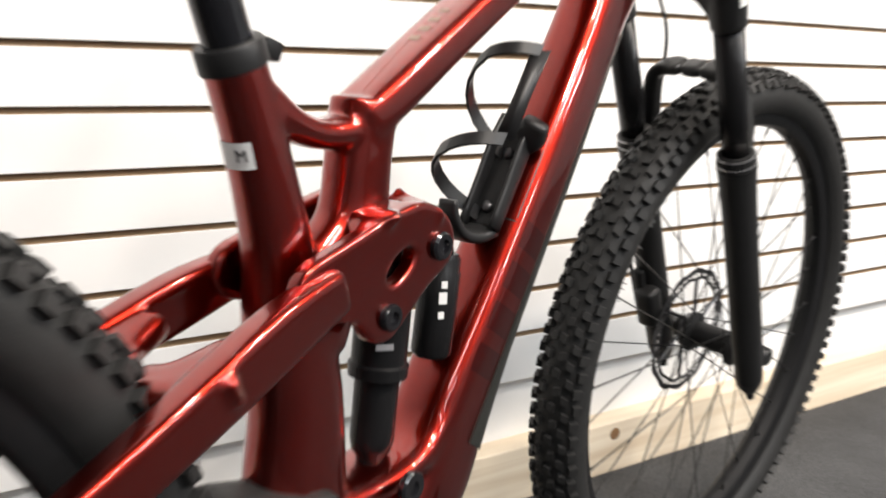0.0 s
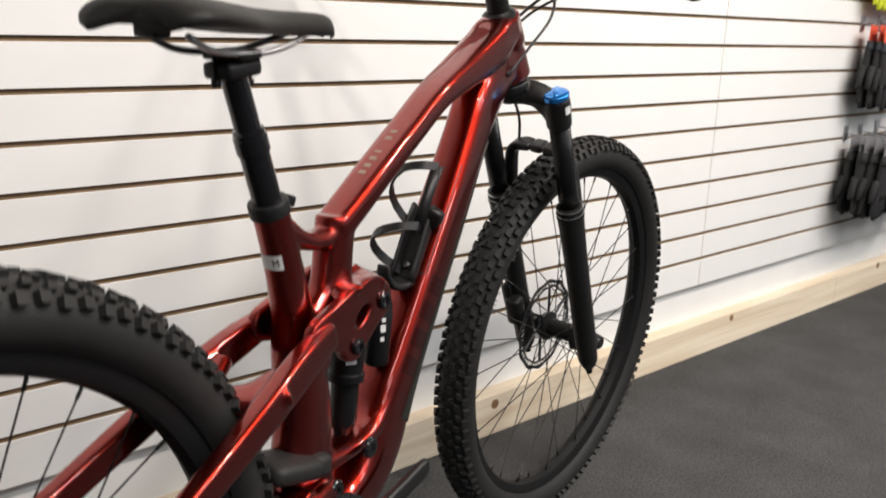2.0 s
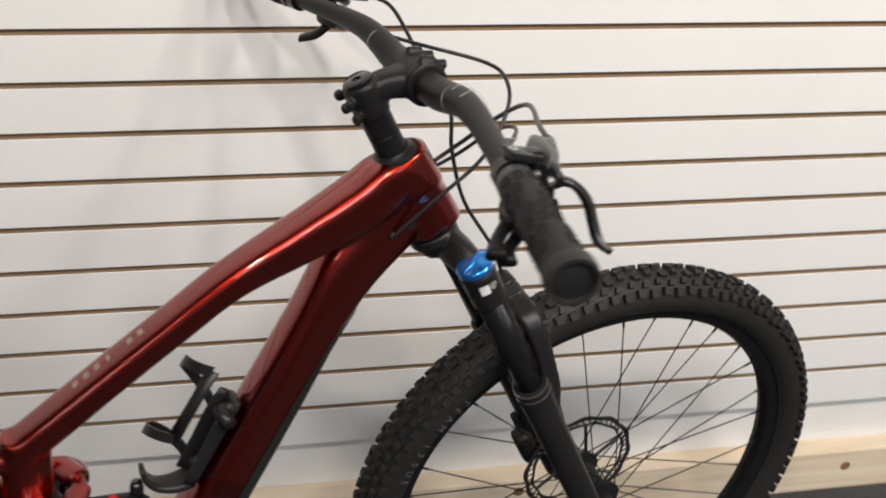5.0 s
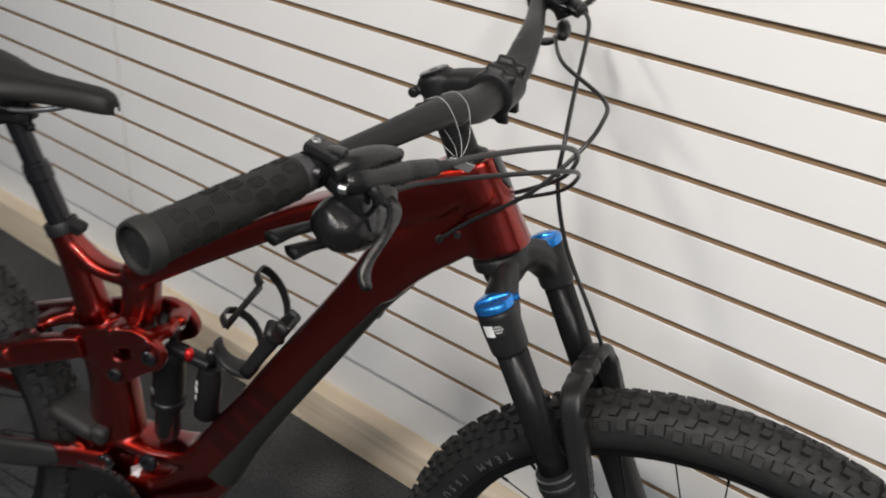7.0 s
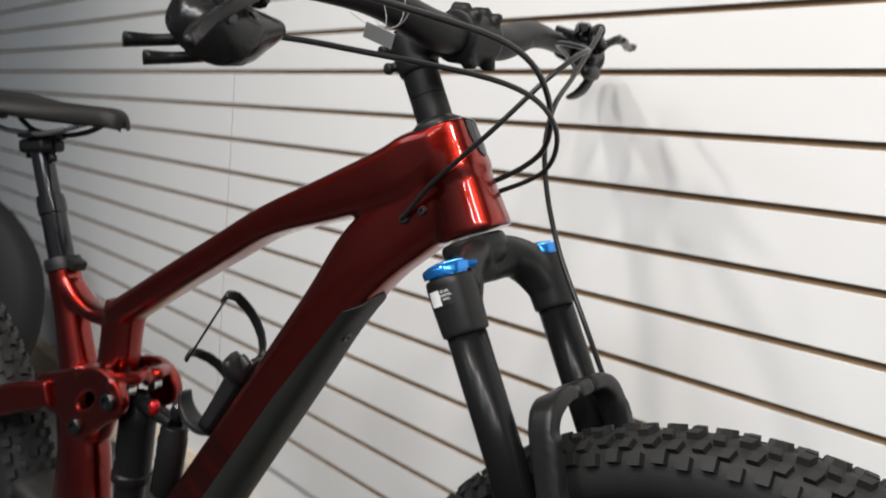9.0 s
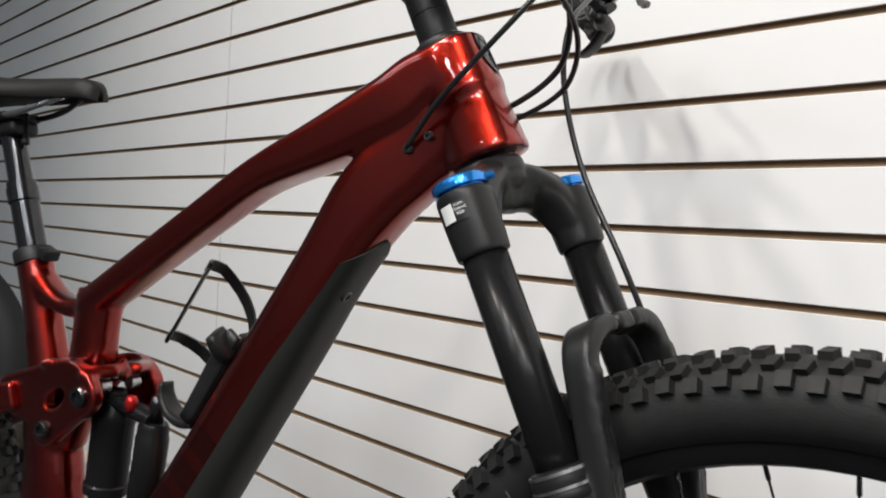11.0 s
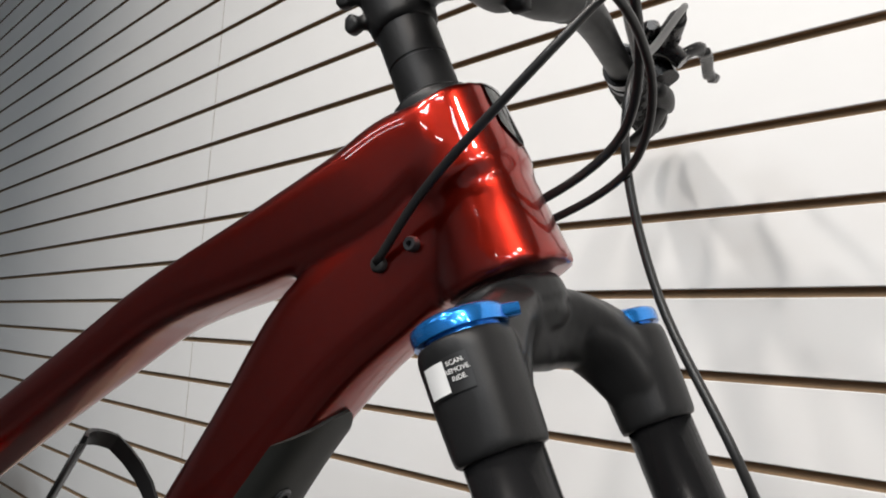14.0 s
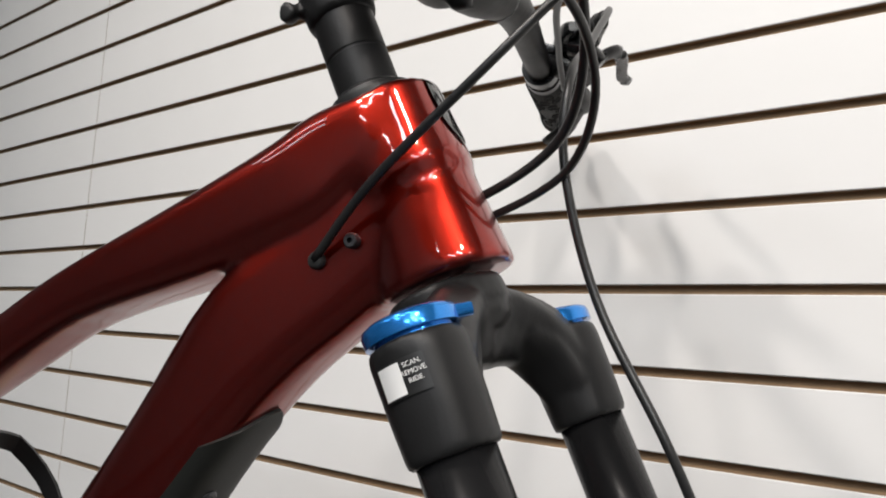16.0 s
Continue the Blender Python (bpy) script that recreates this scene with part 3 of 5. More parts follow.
def writing(text, size, m, material, parent, name="lettering"):
    cu = bpy.data.curves.new(name, "FONT")
    cu.body, cu.size, cu.align_x, cu.align_y, cu.extrude = text, size, "CENTER", "CENTER", 0.0001
    o = bpy.data.objects.new(name, cu)
    scene.collection.objects.link(o)
    dg = bpy.context.evaluated_depsgraph_get()
    me = bpy.data.meshes.new_from_object(o.evaluated_get(dg))
    bpy.data.objects.remove(o)
    me.transform(m)
    me.materials.clear()
    me.materials.append(material)
    ob = new(name, me)
    ob.parent = parent
    return ob


def facing(at, normal, up):
    """The pose of flat writing at a place, that faces along the normal."""
    n = Vector(normal).normalized()
    u = (Vector(up) - n * Vector(up).dot(n)).normalized()
    x = u.cross(n)
    m = Matrix((x, u, n)).transposed().to_4x4()
    m.translation = at
    return m


# ---- fork: s runs down the steering axis, n forward of it ----
FD, FN = Vector((0.4305, 0, -0.9026)), Vector((0.9026, 0, 0.4305))


def fk(s, n=0.0, y=0.0):
    p = AX_P + FD * s + FN * n
    return (p.x, y * 1.08, p.z)


b = bmesh.new()
turned(b, fk(0.118), fk(0.132), [(0, 0.030), (0.3, 0.0315), (1, 0.0315), (1, 0)], 28)
turned(b, fk(0.128), fk(0.150, 0.006), [(0, 0.026), (0.5, 0.028), (0.8, 0.026), (1, 0.018), (1, 0)], 24)
for sg in (-1, 1):
    limb(b, [(*fk(0.139, 0.006, -sg * 0.012), 0.0140, 0.023), (*fk(0.1415, 0.011, sg * 0.024), 0.0145, 0.021), (*fk(0.150, 0.016, sg * 0.048), 0.0150, 0.019), (*fk(0.168, 0.019, sg * 0.066), 0.0175, 0.0185)], 4, 22, 3.0)
    limb(b, [(*fk(0.148, 0.013, sg * 0.030), 0.010, 0.016), (*fk(0.160, 0.016, sg * 0.044), 0.010, 0.017), (*fk(0.178, 0.018, sg * 0.0530), 0.008, 0.015), (*fk(0.195, 0.019, sg * 0.0590), 0.006, 0.013)], 4, 18, 2.6)
    turned(b, fk(0.150, 0.019, sg * 0.068), fk(0.202, 0.019, sg * 0.068), [(0, 0), (0, 0.0213), (0.1, 0.0224), (0.55, 0.0220), (0.93, 0.0211), (0.99, 0.0206), (1, 0.0198), (1, 0)], 32)
crown = steered("fork_crown", b, BLACK_SATIN, label="satin black forged fork crown", mods=(("REMESH", {"voxel_size": 0.0016}), ("SMOOTH", {"iterations": 7})))
for sg in (-1, 1):
    b = bmesh.new()
    turned(b, fk(0.151, 0.019, sg * 0.068), fk(0.134, 0.019, sg * 0.068), [(0, 0.0178), (0.14, 0.0178), (0.15, 0.0218), (0.45, 0.0222), (0.58, 0.0214), (0.66, 0.0190), (0.72, 0.012), (0.73, 0)], 36)
    if sg < 0:
        limb(b, [(*fk(0.1450, 0.030, sg * 0.066), 0.009, 0.0038), (*fk(0.1450, 0.038, sg * 0.060), 0.0055, 0.0034), (*fk(0.1455, 0.043, sg * 0.056), 0.004, 0.003)], 4, 12, 3)
        limb(b, [(*fk(0.141, 0.004, sg * 0.075), 0.002, 0.003), (*fk(0.1405, 0.014, sg * 0.071), 0.004, 0.0045), (*fk(0.1405, 0.024, sg * 0.065), 0.004, 0.0045), (*fk(0.141, 0.034, sg * 0.061), 0.002, 0.003)], 4, 12, 2.4)
    else:
        limb(b, [(*fk(0.141, 0.004, sg * 0.063), 0.002, 0.003), (*fk(0.140, 0.018, sg * 0.068), 0.004, 0.005), (*fk(0.141, 0.034, sg * 0.073), 0.002, 0.003)], 4, 12, 2.4)
    sharp(steered("adjuster_knob", b, BLUE, crown, "blue anodised adjuster knob"), 50)
    b = bmesh.new()
    turned(b, fk(0.198, 0.019, sg * 0.068), fk(0.40, 0.019, sg * 0.068), [(0, 0.0178), (1, 0.0178)], 32)
    steered("stanchion", b, STANCHION, label="gloss black stanchion tube")
# sticker on the right crown leg
def leg_patch(name, s0, s1, a0, a1, off, material, parent, lab=""):
    bb = bmesh.new()
    cols = []
    for k in range(9):
        a = radians(a0 + (a1 - a0) * k / 8)
        e = FN * math.sin(a) + Vector((0, -1, 0)) * math.cos(a)
        cols.append([bb.verts.new(Vector(fk(s, 0.019, -0.068)) + e * off) for s in (s0, s1)])
    for p, q in zip(cols, cols[1:]):
        bb.faces.new((p[0], q[0], q[1], p[1]))
    return steered(name, bb, material, parent, lab)


stick = leg_patch("service_sticker", 0.1590, 0.1745, -26, 34, 0.02275, BLACK_LABEL, crown, "small black service sticker with white square")
leg_patch("sticker_square", 0.1600, 0.1735, -24, 6, 0.02295, WHITE_LABEL, stick, "plain white square")
for k, word in enumerate(("SCAN.", "REMOVE.", "RIDE.")):
    a = radians(20)
    e = FN * math.sin(a) + Vector((0, -1, 0)) * math.cos(a)
    m = facing(Vector(fk(0.1622 + 0.0034 * k, 0.019, -0.068)) + e * 0.02315, e, -FD)
    writing(word, 0.0029, TURN @ m, WHITE_LABEL, stick)

b = bmesh.new()
for sg in (-1, 1):
    y = sg * 0.068
    turned(b, fk(0.372, 0.019, y), fk(0.757, 0.019, y), [(0, 0), (0, 0.0235), (0.03, 0.0245), (0.1, 0.0235), (0.25, 0.0222), (0.75, 0.0215), (0.95, 0.020), (1, 0.014), (1, 0)], 24)
    limb(b, [(*fk(0.69, 0.022, y), 0.010, 0.022), (*fk(0.705, 0.042, y), 0.010, 0.020)], 3, 14)
    limb(b, [(*fk(0.445, 0.022, sg * 0.066), 0.013, 0.013), (*fk(0.40, 0.040, sg * 0.064), 0.0120, 0.0115), (*fk(0.345, 0.050, sg * 0.061), 0.0110, 0.0110), (*fk(0.300, 0.056, sg * 0.055), 0.0095, 0.0125), (*fk(0.282, 0.058, sg * 0.042), 0.0085, 0.0145), (*fk(0.278, 0.058, sg * 0.02), 0.0075, 0.0155), (*fk(0.278, 0.058, 0), 0.0075, 0.0155)], 4, 24, 5)
turned(b, fk(0.717, 0.050, -0.083), fk(0.717, 0.050, -0.055), [(0, 0), (0, 0.013), (0.8, 0.016), (1, 0.016), (1, 0)], 18)
turned(b, fk(0.717, 0.050, 0.055), fk(0.717, 0.050, 0.08), [(0, 0), (0, 0.016), (0.8, 0.015), (1, 0.012), (1, 0)], 18)
for sg in (-1, 1):
    for k in (-1, 0, 1):
        limb(b, [(*fk(0.43, 0.040, sg * 0.066 + k * 0.0065), 0.0016, 0.003), (*fk(0.39, 0.0530, sg * 0.064 + k * 0.0065), 0.0018, 0.004), (*fk(0.345, 0.0605, sg * 0.061 + k * 0.006), 0.0018, 0.004), (*fk(0.305, 0.0670, sg * 0.056 + k * 0.004), 0.0016, 0.004)], 3, 8, 3)
lowers = steered("fork_lower", b, BLACK_SATIN, label="satin black fork lowers with arch", mods=(("REMESH", {"voxel_size": 0.0021}), ("SMOOTH", {"iterations": 9})))
for sg in (-1, 1):
    y = sg * 0.068
    b = bmesh.new()
    turned(b, fk(0.362, 0.019, y), fk(0.386, 0.019, y), [(0, 0.0182), (0.05, 0.0225), (0.3, 0.0242), (0.5, 0.0242), (0.6, 0.0236), (0.7, 0.0252), (0.9, 0.0252), (1, 0.024)], 28)
    seal = sharp(steered("dust_seal", b, BLACK_MATT, lowers, "black dust wiper seal"))
    b = bmesh.new()
    ring_body(b, fk(0.3655, 0.019, y), FD, [(0.0226, -0.0012), (0.0240, -0.0012), (0.0240, 0.0012), (0.0226, 0.0012)], 40)
    ring_body(b, fk(0.376, 0.019, y), FD, [(0.0240, -0.0010), (0.0250, -0.0010), (0.0250, 0.0010), (0.0240, 0.0010)], 40)
    sharp(steered("seal_spring", b, STEEL, lowers, "thin silver ring"))
    b = bmesh.new()
    turned(b, fk(0.754, 0.019, y), fk(0.777, 0.019, y), [(0, 0.012), (0.4, 0.010), (0.4, 0.007), (1, 0.006), (1, 0)], 14)
    sharp(steered("foot_bolt", b, BLACK_GLOSS, lowers))

# headset, stem, bar: the stem sits a little askew on the fork
FORK_TURN = TURN
TURN = Matrix.Translation(AX_P) @ Matrix.Rotation(radians(STEER + 4.4), 4, AX_D) @ Matrix.Translation(-AX_P)
BAR_TURN = TURN
b = bmesh.new()
turned(b, fk(0.010), fk(-0.002), [(0, 0.0265), (0.42, 0.0272), (0.5, 0.0268), (0.52, 0.0255), (0.66, 0.0252), (0.7, 0.0238), (1, 0.0200), (1, 0)], 36)
sharp(steered("headset_cover", b, BLACK_SATIN, label="black headset cover"))
b = bmesh.new()
turned(b, fk(0.0), fk(-0.052), [(0, 0.0178), (0.48, 0.0178), (0.49, 0.0172), (0.51, 0.0172), (0.52, 0.0178), (1, 0.0178)], 28)
sharp(steered("steerer_spacer", b, BLACK_MATT, label="black steerer spacers"))
BAR = Vector((0.487, 0, 1.019))
b = bmesh.new()
turned(b, fk(-0.050), fk(-0.093), [(0, 0), (0, 0.019), (0.1, 0.0205), (0.9, 0.0205), (1, 0.018), (1, 0)], 24)
limb(b, [(*fk(-0.072, 0.0), 0.019, 0.017), (*fk(-0.075, 0.022), 0.018, 0.015), (BAR.x - 0.008, 0, BAR.z, 0.024, 0.018)], 4, 18, 3)
turned(b, BAR + Vector((0, -0.026, 0)), BAR + Vector((0, 0.026, 0)), [(0, 0), (0, 0.0235), (0.06, 0.0245), (0.94, 0.0245), (1, 0.0235), (1, 0)], 24)
for dx, dz in ((-0.004, 0.026), (0.012, -0.024), (0.002, 0.0255), (0.016, 0.020)):
    for sg in (-1, 1):
        turned(b, BAR + Vector((dx - 0.004, sg * 0.017, dz)), BAR + Vector((dx + 0.008, sg * 0.017, dz * 0.98)), [(0, 0), (0, 0.0055), (1, 0.0055), (1, 0)], 10)
for sg in (-1, 1):
    turned(b, fk(-0.064, -0.022, sg * 0.012), fk(-0.064, -0.022, sg * 0.020), [(0, 0.006), (1, 0.006), (1, 0)], 12)
    turned(b, fk(-0.082, -0.022, sg * 0.012), fk(-0.082, -0.022, sg * 0.020), [(0, 0.006), (1, 0.006), (1, 0)], 12)
stem = steered("stem", b, BLACK_MATT, label="matt black short stem", mods=(("REMESH", {"voxel_size": 0.0022}), ("SMOOTH", {"iterations": 2})))
b = bmesh.new()
turned(b, fk(-0.0925), fk(-0.0965), [(0, 0.0165), (0.7, 0.0165), (1, 0.0150), (1, 0.005), (0.4, 0.0045), (0.4, 0)], 24)
sharp(steered("top_cap", b, BLACK_GLOSS, stem, "black top cap with bolt"))
HALF = [(0, 0, 0, 0.0175), (0.0, 0.032, 0.0, 0.0175), (-0.001, 0.065, 0.003, 0.0172), (-0.007, 0.12, 0.016, 0.0148), (-0.016, 0.17, 0.020, 0.0128), (-0.036, 0.25, 0.020, 0.0112), (-0.085, 0.445, 0.019, 0.0112)]


def bar_at(y):
    """A place on the bar's axis and its way outwards, y to the left."""
    s, y = (1 if y > 0 else -1), abs(y)
    for p, q in zip(HALF, HALF[1:]):
        if y <= q[1] or q is HALF[-1]:
            f = (y - p[1]) / (q[1] - p[1])
            w = Vector((q[0] - p[0], s * (q[1] - p[1]), q[2] - p[2])).normalized()
            return BAR + Vector((p[0] + f * (q[0] - p[0]), s * y, p[2] + f * (q[2] - p[2]))), w
    return BAR, Vector((0, s, 0))


b = bmesh.new()
pts = [(-1, h) for h in HALF[:0:-1]] + [(1, h) for h in HALF]
pipe(b, [(BAR.x + h[0], BAR.y + s * h[1], BAR.z + h[2]) for s, h in pts], [h[3] for s, h in pts], 5, 24)
bars = steered("handlebar", b, BLACK_MATT, label="matt black riser handlebar")
for sg in (-1, 1):
    p, w = bar_at(sg * 0.105)
    b = bmesh.new()
    turned(b, p - w * 0.0007, p + w * 0.0007, [(0, 0.0158), (1, 0.0156)], 24)
    steered("width_mark", b, GREY_INK, bars, "thin pale printed ring")


HOSE, UNDER = {}, {}
for sg in (-1, 1):
    p0, w = bar_at(sg * 0.313)
    p1, w1 = bar_at(sg * 0.448)
    b = bmesh.new()
    turned(b, p0, p1, [(0, 0.0115), (0.0, 0.0150), (0.02, 0.0165), (0.5, 0.0160), (0.86, 0.0168), (0.95, 0.0178), (0.95, 0.0)], 32)
    u = w.orthogonal().normalized()
    v = w.cross(u)
    L = (p1 - p0).length
    for row in range(7):
        for col in range(9):
            a = 2 * math.pi * (col + 0.5 * (row % 2)) / 9
            if (row * 5 + col * 3) % 4 == 0:
                continue
            cx = 0.012 + row * 0.0165
            for rib in range(6):
                off = (rib - 2.5) * 0.0023
                hw = 0.0048 * (1 - 0.35 * abs(rib - 2.5) / 2.5)
                qv = []
                for dx, da, rr in ((-0.0007, -1, 0.0160), (0.0007, -1, 0.0160), (0.0007, 1, 0.0160), (-0.0007, 1, 0.0160), (-0.0004, -1, 0.01745), (0.0004, -1, 0.01745), (0.0004, 1, 0.01745), (-0.0004, 1, 0.01745)):
                    ang = a + da * hw / 0.0165
                    qv.append(b.verts.new(p0 + w * (cx + off + dx) + (u * math.cos(ang) + v * math.sin(ang)) * rr))
                for f in ((4, 5, 6, 7), (0, 1, 5, 4), (1, 2, 6, 5), (2, 3, 7, 6), (3, 0, 4, 7)):
                    b.faces.new([qv[i] for i in f])
    grip = sharp(steered("grip", b, GRIP_RUBBER, label="black rubber lock-on grip with hexagon ribs"))
    b = bmesh.new()
    turned(b, p0 + w * L * 0.93, p1 + w * 0.004, [(0, 0.0172), (0.12, 0.0192), (0.7, 0.0192), (1, 0.0180), (1, 0.0155), (0.5, 0.0150)], 32)
    sharp(steered("end_collar", b, GRIP_END, grip, "grey-green end collar"))
    b = bmesh.new()
    turned(b, p1 - w * 0.004, p1 + w * 0.001, [(0, 0.0154), (0.8, 0.0154), (1, 0.013), (1, 0)], 24)
    sharp(steered("end_plug", b, BLACK_SATIN, grip, "dark end plug"))
    b = bmesh.new()
    turned(b, p0 - w * 0.008, p0 + w * 0.002, [(0, 0.0112), (0, 0.0158), (1, 0.0158), (1, 0.0112)], 28)
    turned(b, p0 - w * 0.003 + Vector((0.014, 0, 0.006)), p0 - w * 0.003 + Vector((0.019, 0, 0.006)), [(0, 0.004), (1, 0.004), (1, 0)], 10)
    sharp(steered("grip_clamp", b, DARK_STEEL, grip, "dark clamp ring with bolt"))

    # brake lever, the left one turned further up
    c0, w = bar_at(sg * 0.292)
    tilt = radians(12 if sg < 0 else 34)
    f, d = Vector((math.cos(tilt), 0, math.sin(tilt))), Vector((math.sin(tilt), 0, -math.cos(tilt)))
    b = bmesh.new()
    turned(b, c0 - w * 0.007, c0 + w * 0.007, [(0, 0.0112), (0, 0.0155), (1, 0.0155), (1, 0.0112)], 24)
    block(b, c0 + Vector((0.016, 0, 0.010)), (0.018, 0.013, 0.020), chamfer=0.003)
    m0, m1 = c0 + f * 0.030 + d * 0.008 + w * 0.010, c0 + f * 0.054 + d * 0.020 - w * 0.066
    turned(b, m0, m1, [(0, 0), (0, 0.008), (0.06, 0.0105), (0.22, 0.0108), (0.26, 0.0095), (0.60, 0.0100), (0.64, 0.0085), (0.70, 0.0088), (0.95, 0.0075), (1, 0.006), (1, 0)], 20)
    limb(b, [(*(c0 + f * 0.030 + d * 0.010 - w * 0.02), 0.020, 0.008), (*(c0 + f * 0.040 + d * 0.022 - w * 0.018), 0.018, 0.008), (*(c0 + f * 0.044 + d * 0.034 - w * 0.014), 0.012, 0.007)], 3, 12)
    limb(b, [(*(c0 + f * 0.012 + d * 0.006), 0.009, 0.009), (*(c0 + f * 0.024 + d * 0.018 - w * 0.004), 0.013, 0.012), (*(c0 + f * 0.024 + d * 0.034 - w * 0.006), 0.012, 0.012)], 3, 14, 3)
    block(b, c0 + f * 0.012 + d * -0.014, (0.030, 0.022, 0.008), Euler((0, radians(15), 0)), chamfer=0.003)
    limb(b, [(*(c0 + f * 0.024 - d * 0.000 + w * 0.012), 0.006, 0.006), (*(c0 + f * 0.028 - d * 0.002 - w * 0.002), 0.0100, 0.009), (*(c0 + f * 0.032 - d * 0.001 - w * 0.022), 0.0100, 0.009), (*(c0 + f * 0.036 + d * 0.002 - w * 0.040), 0.0075, 0.007), (*(c0 + f * 0.038 + d * 0.003 - w * 0.048), 0.004, 0.004)], 4, 16, 3)
    brake = sharp(steered("brake_lever", b, LEVER_M, label="black hydraulic brake lever body"), 45)
    for q, ax in ((c0 + f * 0.004 + d * -0.019, Vector((0, 0, 1))), (c0 + f * 0.030 + d * 0.012 + w * 0.012, Vector((1, 0, 0))), (c0 + f * 0.042 + d * 0.020 - w * 0.018, Vector((0.6, 0, -0.6)))):
        b = bmesh.new()
        turned(b, q - ax * 0.002, q + ax * 0.004, [(0, 0.0042), (0.7, 0.0042), (1, 0.0034), (1, 0.0018), (0.6, 0.0018), (0.6, 0)], 14)
        sharp(steered("lever_screw", b, STEEL, brake, "bright steel screw"))
    b = bmesh.new()
    q0, q1 = m1 - (m1 - m0).normalized() * 0.012, m1 + (m1 - m0).normalized() * 0.012
    HOSE[sg], UNDER[sg] = q1, c0 + d * 0.046 + f * 0.014
    turned(b, q0, q1, [(0, 0.0075), (0.5, 0.007), (0.55, 0.005), (1, 0.004), (1, 0)], 14)
    sharp(steered("hose_nut", b, RUBBER, brake, "black hose boot"))
    b = bmesh.new()
    pv = c0 + f * 0.044 + d * 0.028 - w * 0.014
    path = [pv, pv + f * 0.016 + d * 0.001 + w * 0.012, pv + f * 0.020 + d * 0.003 + w * 0.038, pv + f * 0.018 + d * 0.004 + w * 0.064, pv + f * 0.018 + d * 0.005 + w * 0.084, pv + f * 0.023 + d * 0.006 + w * 0.100]
    if sg < 0:
        path = [pv, pv + f * 0.014 + d * 0.006 + w * 0.010, pv + f * 0.020 + d * 0.016 + w * 0.028, pv + f * 0.018 + d * 0.028 + w * 0.046, pv + f * 0.018 + d * 0.038 + w * 0.058, pv + f * 0.026 + d * 0.046 + w * 0.068]
    limb(b, [(*p, wd, dp) for p, wd, dp in zip(path, (0.006, 0.006, 0.0055, 0.005, 0.0055, 0.004), (0.004, 0.004, 0.0035, 0.0035, 0.004, 0.003))], 4, 12, 3)
    steered("lever_blade", b, LEVER_M, brake, "hooked black lever blade")
    # shifter on the right, dropper remote on the left
    b = bmesh.new()
    sc = c0 - w * 0.008 + d * 0.046 + f * 0.014
    if sg < 0:
        limb(b, [(*(sc + w * 0.030 + d * -0.006), 0.012, 0.011), (*(sc + w * 0.014 - d * 0.002), 0.022, 0.020), (*(sc - w * 0.012 + d * 0.004), 0.023, 0.022), (*(sc - w * 0.036), 0.014, 0.012), (*(sc - w * 0.052 - d * 0.004), 0.006, 0.006)], 4, 16, 2.6)
        shifter = steered("shifter", b, LEVER_M, label="black trigger shifter pod under the bar")
        for k, (dx, dz, ln) in enumerate(((-0.022, 0.004, 0.038), (-0.012, 0.018, 0.032))):
            b = bmesh.new()
            q = sc + f * dx + d * dz
            limb(b, [(*(q + w * 0.0), 0.006, 0.004), (*(q + w * ln * 0.5 - f * 0.014), 0.006, 0.004), (*(q + w * ln - f * 0.020), 0.009, 0.005)], 4, 12, 3)
            steered("trigger", b, BLACK_MATT, shifter, "black thumb trigger")
        b = bmesh.new()
        block(b, sc - w * 0.004 - d * 0.002 + f * 0.021, (0.004, 0.03, 0.013), Euler((0, radians(-20), 0)), chamfer=0.0015)
        steered("indicator", b, BLACK_GLOSS, shifter)
    else:
        limb(b, [(*(sc + w * 0.02), 0.008, 0.008), (*(sc - w * 0.005), 0.010, 0.009), (*(sc - w * 0.035), 0.005, 0.005)], 3, 14)
        limb(b, [(*(sc + d * 0.004), 0.009, 0.004), (*(sc + d * 0.010 - f * 0.022 + w * 0.012), 0.011, 0.004), (*(sc + d * 0.008 - f * 0.038 + w * 0.026), 0.010, 0.004)], 3, 12)
        steered("dropper_remote", b, BLACK_MATT, label="black dropper remote under the bar")

# cables: right-hand pair to the left of the head, dropper to the right port, front hose to the caliper
def wire(name, pts, r, lab, material=CABLE_M):
    bb = bmesh.new()
    pipe(bb, pts, r, 8, 10)
    return part(name, bb, material, bike, lab)


def tp(p):
    q = TURN @ Vector(p)
    return (q.x, q.y, q.z)


wire("brake_hose", [tp(HOSE[-1]), tp(HOSE[-1] + Vector((0.014, 0.038, -0.004))), (0.574, -0.090, 1.004), (0.582, -0.025, 0.970), (0.560, 0.026, 0.922), (0.507, 0.036, 0.888), (0.475, 0.020, 0.882)], 0.0027, "black rear brake hose")
wire("shift_cable", [tp(UNDER[-1] + Vector((0.0, 0.050, 0.0))), tp(UNDER[-1] + Vector((0.030, 0.110, -0.004))), (0.568, -0.080, 0.974), (0.584, -0.009, 0.946), (0.562, 0.034, 0.905), (0.507, 0.044, 0.877), (0.480, 0.022, 0.868)], 0.0024, "black shift cable housing")
wire("dropper_cable", [tp(UNDER[1] + Vector((0.0, -0.042, 0.0))), tp(UNDER[1] + Vector((0.016, -0.10, 0.012))), (0.535, 0.092, 1.028), (0.592, 0.030, 1.016), (0.598, -0.008, 1.005), (0.583, -0.037, 0.980), (0.544, -0.052, 0.934), (0.484, -0.042, 0.884), (0.446, -0.029, 0.846)], 0.0024, "black dropper cable housing")
